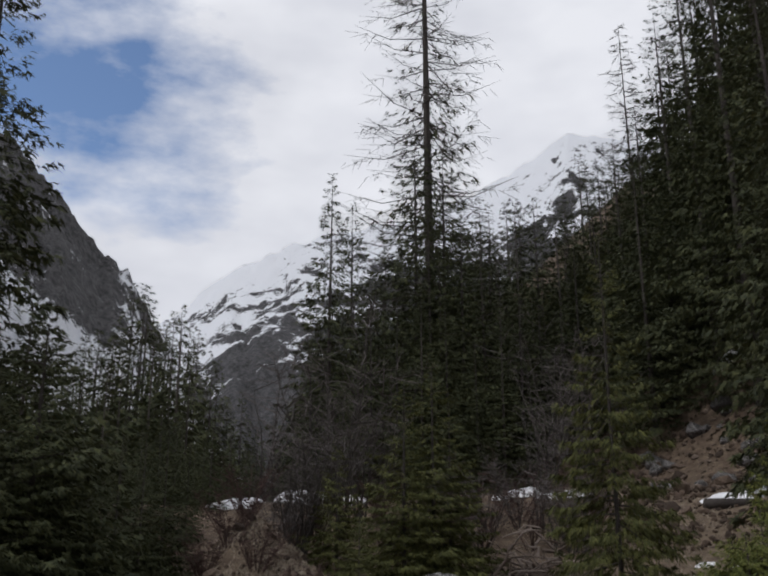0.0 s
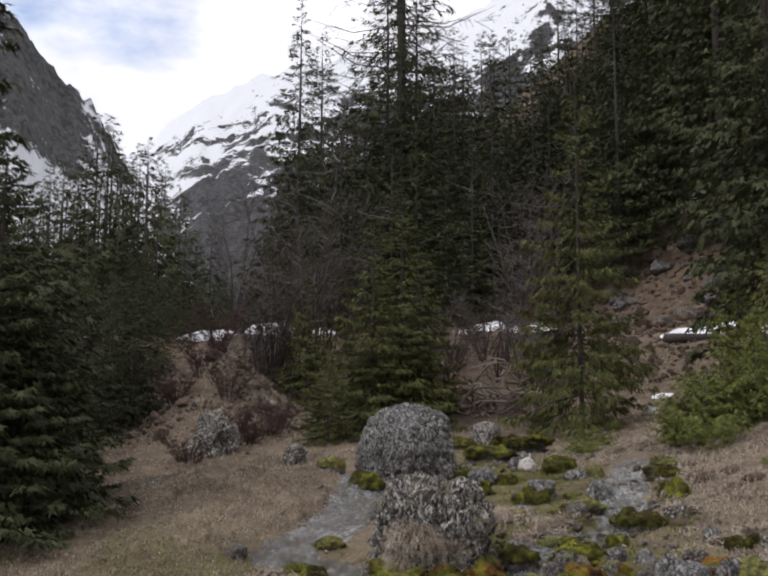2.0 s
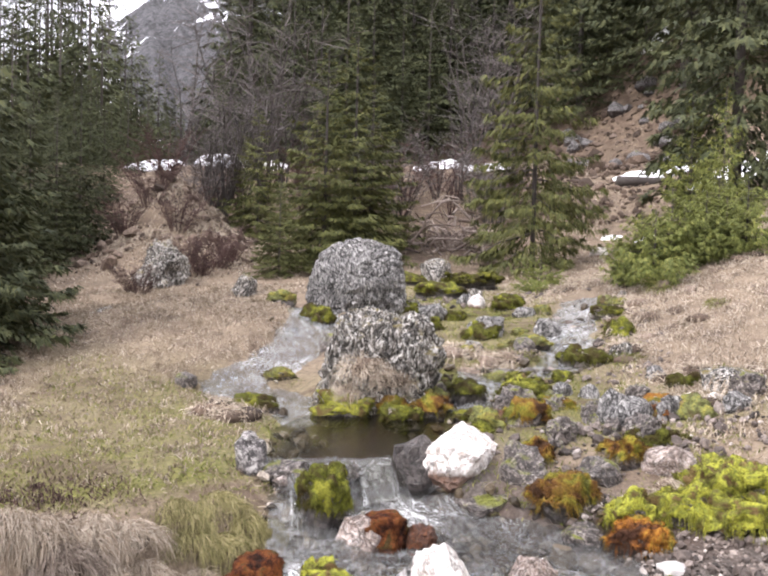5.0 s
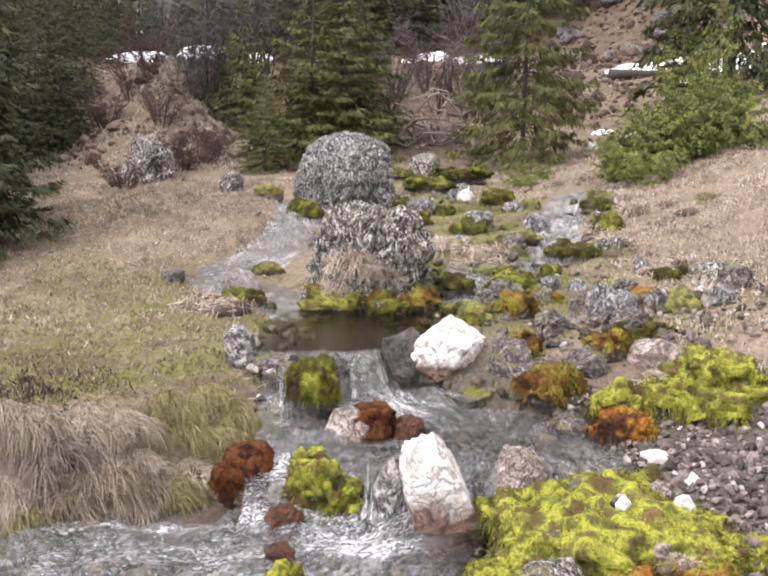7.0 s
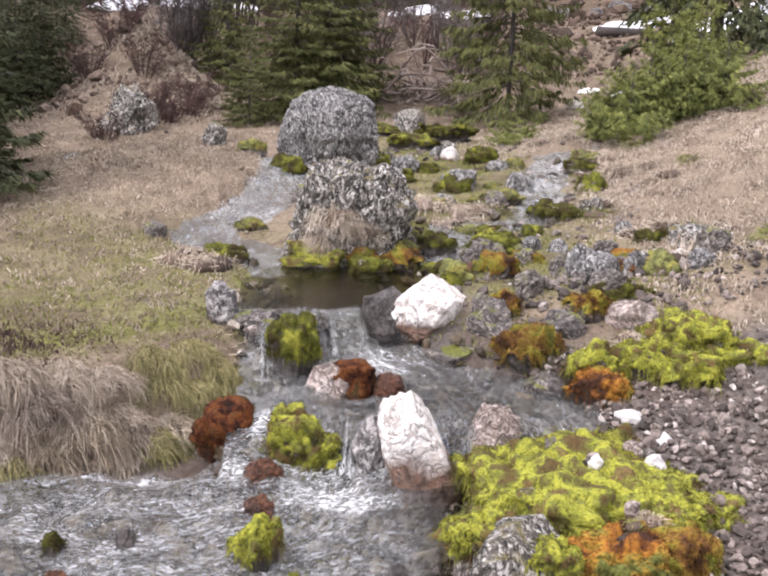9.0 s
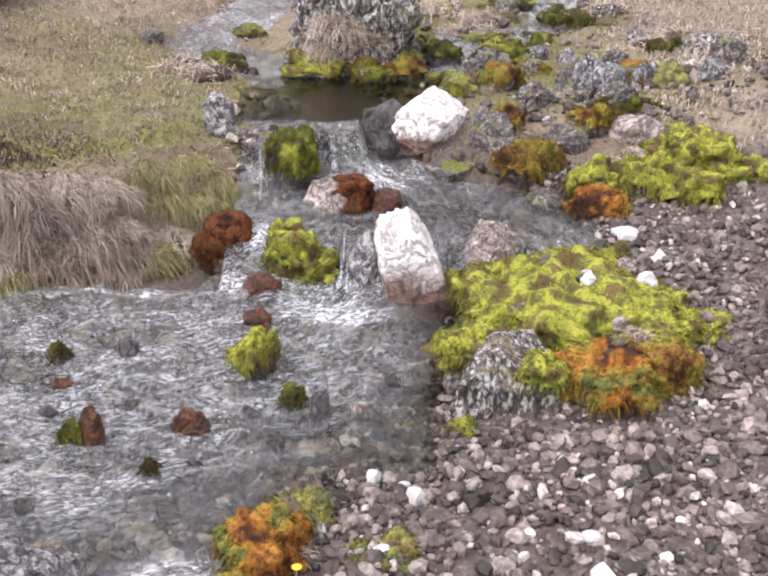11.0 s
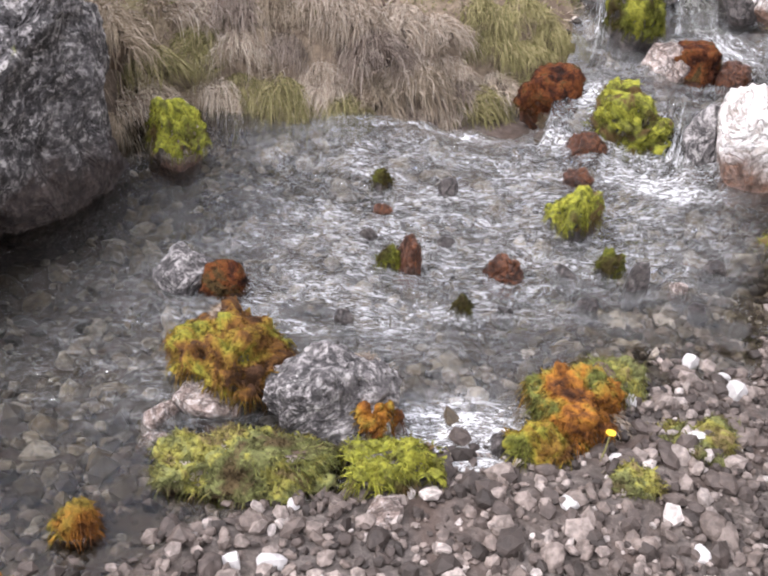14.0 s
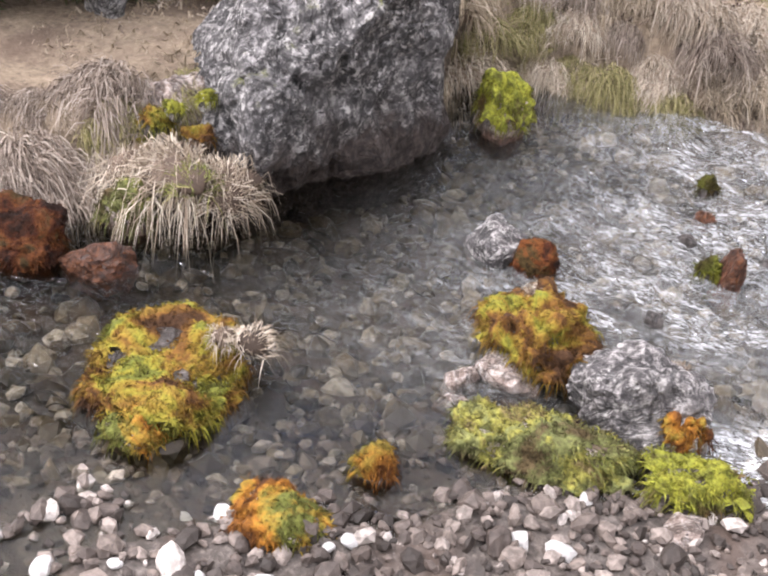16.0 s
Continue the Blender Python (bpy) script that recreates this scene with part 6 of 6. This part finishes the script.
for i, (x, y, w, d, th) in enumerate(((-2.95, 19.3, 1.2, 0.9, 0.12), (-1.6, 20.5, 1.2, 2.0, 0.3), (-0.6, 20.2, 0.6, 1.2, 0.2), (-1.9, 23.5, 1.0, 1.5, 0.5), (3.5, 18.3, 1.0, 0.5, 0.08), (2.75, 18.7, 0.5, 0.5, 0.10), (3.0, 19.1, 0.55, 0.6, 0.10), (2.35, 18.5, 0.3, 0.3, 0.06), (10.1, 26.0, 0.9, 0.7, 0.15),
                                      (7.0, 17.9, 1.9, 1.0, 0.12), (7.5, 15.4, 1.8, 1.3, 0.14), (8.2, 15.2, 1.2, 1.1, 0.18), (4.9, 14.4, 0.3, 0.25, 0.05), (5.3, 13.8, 0.35, 0.3, 0.05), (-9.5, 26, 3, 3, 0.3), (-12.5, 36, 4, 4, 0.4))):
    snow_patch(x, y, w, d, i, th)


# ---- shrubs, dead wood, stump and log ----
def shrub(x, y, h, stems, seed, label, twig=M_TWIG, wide=0.35, group="bare shrubs"):
    rng = np.random.RandomState(seed)
    e = thing("bare_shrub", label, "shrub", (x, y, gz(x, y)), group)
    for _ in range(stems):
        tw = []
        a, l = rng.uniform(0, 6.28), h * rng.uniform(0.55, 1.05)
        d = np.array([math.cos(a), math.sin(a), 0]) * wide * rng.uniform(0.3, 1.0)
        pts = [np.array([0, 0, -0.1]) + d * 0.1 + (d * (t ** 1.3) + np.array([0, 0, t])) * l + rng.normal(0, 0.012 * h, 3) for t in np.linspace(0, 1, 7)]
        r0 = 0.0045 * h + 0.006
        stem = part("stem", mesh_of("stem", *tube(pts, [r0 * (1 - 0.85 * t) for t in np.linspace(0, 1, 7)], 5), M_BARK if twig is M_TWIG else twig, True), parent=e)
        for _ in range(15):
            t = rng.uniform(0.25, 1)
            k = min(int(t * 6), 5)
            p = pts[k] + (pts[k + 1] - pts[k]) * (t * 6 - k)
            q = p + np.array([rng.normal(0, 1), rng.normal(0, 1), rng.uniform(0.1, 1.2)]) * 0.13 * h * rng.uniform(0.4, 1)
            tw.append(tube([p, (p + q) / 2 + rng.normal(0, 0.01 * h, 3), q], [0.0022 * h + 0.002, 0.0015 * h + 0.002, 0.002], 3))
            for _ in range(3):
                u = rng.uniform(0.3, 1)
                b = p + (q - p) * u
                tw.append(tube([b, b + np.array([rng.normal(0, 1), rng.normal(0, 1), rng.uniform(0, 1)]) * 0.05 * h], [0.003, 0.0015], 3))
        part("twig_spray", mesh_of("twig_spray", *join(tw), twig), parent=stem)["kind"] = "stuff"


ALDER = "leafless grey alder shrub in front of the spruces"
for i, (az, d, h, st) in enumerate(((-3.4, 15.5, 3.4, 9), (-2.4, 16.5, 4.2, 9), (-4.6, 14.5, 2.6, 10), (-1.2, 17.5, 3.8, 7), (-5.6, 14.2, 1.9, 9), (-0.2, 18, 3.2, 6), (10.6, 15.2, 1.3, 7), (10.5, 19, 3.4, 5), (12.0, 22, 4.4, 6), (10.0, 24, 5.0, 5), (13.0, 26, 5.0, 6), (9.6, 16.5, 2.2, 7), (22.5, 27, 4.0, 8), (24.0, 25, 3.6, 8), (-7.2, 22, 5.0, 6))):
    shrub(*polar(az, d), h, st, 20 + i, ALDER if i < 9 else "leafless young tree on the hillside")
for i, (az, d, h) in enumerate(((-9.0, 13.2, 0.8), (-8.0, 13.6, 0.9), (-7.4, 12.6, 0.7), (-10.4, 13.0, 0.7), (-6.0, 11.4, 0.55), (-5.0, 11.8, 0.6), (-6.8, 11.8, 0.5), (-9.5, 10.5, 0.4), (-4.2, 12.2, 0.5))):
    shrub(*polar(az, d), h, 16, 60 + i, "low red-brown heath shrub on the mound", M_HEATH, 0.8, "heath shrubs")


for i in range(38):
    r = random.Random(80 + i)
    az, dist = (r.uniform(-8, 13.5) if i < 22 else r.uniform(4, 13)), r.uniform(14.6, 18.2)
    if 6.0 < az < 11.5 and dist < 15.2:
        dist = 15.4
    shrub(*polar(az, dist), r.uniform(0.6, 1.5), 7, 80 + i, "tangled leafless brush on the forest edge", (M_HEATH, M_TWIG)[i % 2], 0.7, "forest brush")


def wood_pile(x, y):
    rng = np.random.RandomState(4)
    z = gz(x, y)
    e = thing("dead_branches", "heap of dead bleached branches on the bank", "dead wood", (x, y, z))
    for i in range(100):
        l = rng.uniform(0.3, 1.0)
        a = rng.uniform(-0.3, 3.3)
        c = np.array([rng.normal(0.05, 0.36), rng.normal(0, 0.3), abs(rng.normal(0.10, 0.20))])
        d = np.array([math.cos(a), 0.5 * rng.normal(), 0.55 * math.sin(a)])
        arch = rng.normal(0, 0.18)
        pts = [c + d * l * (t - 0.5) + np.array([0, 0, arch * l * (1 - 4 * (t - 0.5) ** 2)]) + rng.normal(0, 0.035, 3) for t in np.linspace(0, 1, 5)]
        for p in pts:
            p[2] = max(p[2], gz(x + p[0], y + p[1]) - z)
        r = rng.uniform(0.010, 0.030)
        part("branch", mesh_of("branch", *tube(pts, [r, r * 0.9, r * 0.75, r * 0.55, r * 0.3], 5), M_DEAD, True), parent=e)


wood_pile(2.15, 13.6)


def short_trunk(name, label, category, at, length, radius, lying, turn):
    e = thing(name, label, category, at, turn=turn)
    pts = [(t * length, 0, radius * 0.8) if lying else (0, 0, t * length - 0.1) for t in np.linspace(0, 1, 6)]
    rr = random.Random(3)
    rad = [radius * rr.uniform(0.9, 1.1) * (1.3 if not lying and i == 0 else 1) for i in range(6)]
    v, f = tube(pts, rad, 12)
    f.append(tuple(range(11, -1, -1)))
    f.append(tuple(len(v) - 12 + k for k in range(12)))
    part("bark", mesh_of("bark", v, f, M_BARK if lying else M_DEAD, True), parent=e)
    c = [Vector(p) for p in (pts[-1],)][0]
    ring, face = tube([c, c + Vector((0.012, 0, 0) if lying else (0, 0, 0.012))], [radius * 0.82] * 2, 12)
    face.append(tuple(12 + k for k in range(12)))
    part("cut_face", mesh_of("cut_face", ring, face, M_DEAD), parent=e, label="pale sawn wood")


short_trunk("tree_stump", "weathered pale tree stump under the spruces", "stump", (1.75, 17.6, gz(1.75, 17.6)), 0.45, 0.16, False, 0)
short_trunk("log", "dark fallen log along the snow patch", "log", (6.0, 17.4, gz(6.4, 17.4)), 1.5, 0.1, True, 4)


def flower(x, y):
    """A coltsfoot-like yellow flower on a short stalk."""
    e = thing("flower", "small yellow flower among the moss", "flower", (x, y, gz(x, y)))
    part("stalk", mesh_of("stalk", *tube([(0, 0, 0), (0.004, -0.002, 0.05), (0.006, -0.006, 0.10)], [0.003, 0.0025, 0.0025], 6), M_GREEN, True), parent=e)
    m, n, l, b = mat("yellow_petals")
    b.inputs["Base Color"].default_value = (0.75, 0.42, 0.01, 1)
    b.inputs["Roughness"].default_value = 0.6
    v, f = [], []
    for k in range(18):
        a = 2 * math.pi * k / 18
        c, s, o = math.cos(a), math.sin(a), len(v)
        v += [(0.006, -0.006, 0.103), (0.006 + 0.010 * c - 0.003 * s, -0.006 + 0.010 * s + 0.003 * c, 0.106), (0.006 + 0.016 * c, -0.006 + 0.016 * s, 0.108), (0.006 + 0.010 * c + 0.003 * s, -0.006 + 0.010 * s - 0.003 * c, 0.106)]
        f.append((o, o + 1, o + 2, o + 3))
    part("petals", mesh_of("petals", v, f, m), parent=e)
    return e


flower(0.13, 1.60).scale = (0.75, 0.75, 0.75)

# dark stones lying on the bare slope
for i in range(26):
    r = random.Random(900 + i)
    x, y = polar(r.uniform(16.0, 22.5), r.uniform(19, 26))
    w = r.uniform(0.15, 0.55)
    rock_at("slope_stone", "dark stone lying on the bare earth slope", (x, y, gz(x, y), w, w * 0.6), M_BIG, 900 + i, 31 * i, rough=0.3, facet=0.9, group="slope stones", detail=2)

# stones and moss on the wet ground between the pool and the slope
for i in range(24):
    r = random.Random(1500 + i)
    x, y = r.uniform(0.92, 2.5), r.uniform(4.1, 5.5)
    w = r.uniform(0.10, 0.24)
    if float(along(BROOK_R, x, y)) < 0.28 or x < right_x(min(y, 5.2)) + 0.12:
        continue
    if i % 2:
        mossy("mossy stone in the wet turf", (x, y, gz(x, y) - 0.02, w, w * 0.6), (B_OLIVE, B_GREEN, B_OCHRE)[i % 3], 1500 + i, M_STREAM, cover=0.3, fuzz=0.03, group="turf stones")
    else:
        rock_at("grey_stone", "dark weathered stone in the wet turf", (x, y, gz(x, y), w, w * 0.6), M_STREAM, 1500 + i, 40 * i, rough=0.28, facet=1.0, group="turf stones", detail=4, crag=0.08)

# turf lumps and small stones along the brooks
for i in range(34):
    r = random.Random(700 + i)
    line = BROOK_R if i % 5 else BROOK_L
    k = r.randrange(len(line) - 1)
    t = r.random()
    x = line[k][0] + (line[k + 1][0] - line[k][0]) * t + r.choice((-1, 1)) * (r.uniform(0.24, 0.36) if i % 5 else 0.27)
    y = line[k][1] + (line[k + 1][1] - line[k][1]) * t + r.uniform(-0.1, 0.1)
    w = r.uniform(0.08, 0.2)
    if i % 3 == 0:
        rock_at("grey_stone", "small grey stone at the brook's edge", (x, y, gz(x, y), w, w * 0.5), M_STREAM, 700 + i, 40 * i, rough=0.25, facet=0.9, group="brook stones", detail=2)
    else:
        mossy("low green moss cushion at the brook's edge", (x, y, gz(x, y), w * 1.4, w * 0.5), (B_OLIVE, B_GREEN, B_OLIVE)[i % 3], 700 + i, M_STREAM, cover=0.15, fuzz=0.03)

for i, (az, dist, w) in enumerate(((-46.6, 3.5, 0.16), (-41.2, 3.6, 0.18), (-48.5, 3.3, 0.13), (-44.0, 3.7, 0.12), (-38.8, 3.9, 0.15))):
    x, y = polar(az, dist)
    rock_at("grey_stone", "pale grey stone at the meadow's edge", (x, y, gz(x, y), w, w * 0.7), M_GREY, 760 + i, 50 * i, rough=0.3, facet=0.9, group="meadow edge stones")
gx, gy = rp.uniform(0.9, 2.9, 900), rp.uniform(4.2, 9.6, 900)
keep = (gx < 1.9 + 0.1 * gy + 0.3 * fbm(gx * 3, gy * 3, 2)) & (fbm(gx * 1.7, gy * 1.7, 6) > -0.2)
pebble_field("brook_stones", "scattered grey stones between the brooks", gx[keep], gy[keep], np.clip(rp.lognormal(math.log(0.04), 0.5, keep.sum()), 0.02, 0.14), 6, 0.2)
gx, gy = rp.uniform(-0.25, 1.9, 420), rp.uniform(3.1, 5.3, 420)
keep = ((np.abs(gx - left_x(gy)) < 0.12) | (np.abs(gx - right_x(gy)) < 0.2)) & (gx > -0.15)
pebble_field("brook_stones", "dark wet stones along the water's edge", gx[keep], gy[keep], np.clip(rp.lognormal(math.log(0.07), 0.4, keep.sum()), 0.03, 0.16), 7, 0.5, M_BED)
for i in range(36):
    r = random.Random(1200 + i)
    x, y = r.uniform(0.85, 2.5), r.uniform(4.4, 9.6)
    w = r.uniform(0.10, 0.28)
    if float(along(BROOK_R, x, y)) < 0.26 or x > 1.9 + 0.1 * y:
        continue
    if i % 3:
        mossy("low mossy turf lump between the brooks", (x, y, gz(x, y) - 0.02, w * 0.95, w * 0.5), (B_OLIVE, B_GREEN, B_OLIVE)[i % 3], 1200 + i, M_STREAM, cover=0.1, fuzz=0.035, group="turf lumps")
    else:
        rock_at("grey_stone", "weathered grey stone between the brooks", (x, y, gz(x, y), w, w * 0.55), (M_SHAGGY, M_GREY)[i % 2], 1200 + i, 40 * i, rough=0.3, facet=0.9, group="brook stones", crag=0.1)
for line, count in ((BROOK_L, 8), (BROOK_R, 70)):
    k = rp.randint(0, len(line) - 1, count)
    u = rp.rand(count)
    la = np.array(line)
    gx = la[k, 0] + (la[k + 1, 0] - la[k, 0]) * u + rp.normal(0, 0.13, count)
    gy = la[k, 1] + (la[k + 1, 1] - la[k, 1]) * u + rp.normal(0, 0.08, count)
    pebble_field("brook_stones", "dark wet stones lying in the brook", gx, gy, np.clip(rp.lognormal(math.log(0.06), 0.4, count), 0.03, 0.15), 8, 0.6, M_BED)
gx, gy = rp.normal(0.6, 2.6, 5200), rp.normal(0.2, 2.2, 5200)
keep = ((gx < -1.85) | (gx > 2.4) | (gy < 0.5)) & (gy < shore_y(gx) - 0.05) & (gy < 3.4)
pebble_field("gravel", "scattered pebbles on the open gravel bank", gx[keep], gy[keep], np.clip(rp.lognormal(math.log(0.035), 0.5, keep.sum()), 0.015, 0.11), 9)
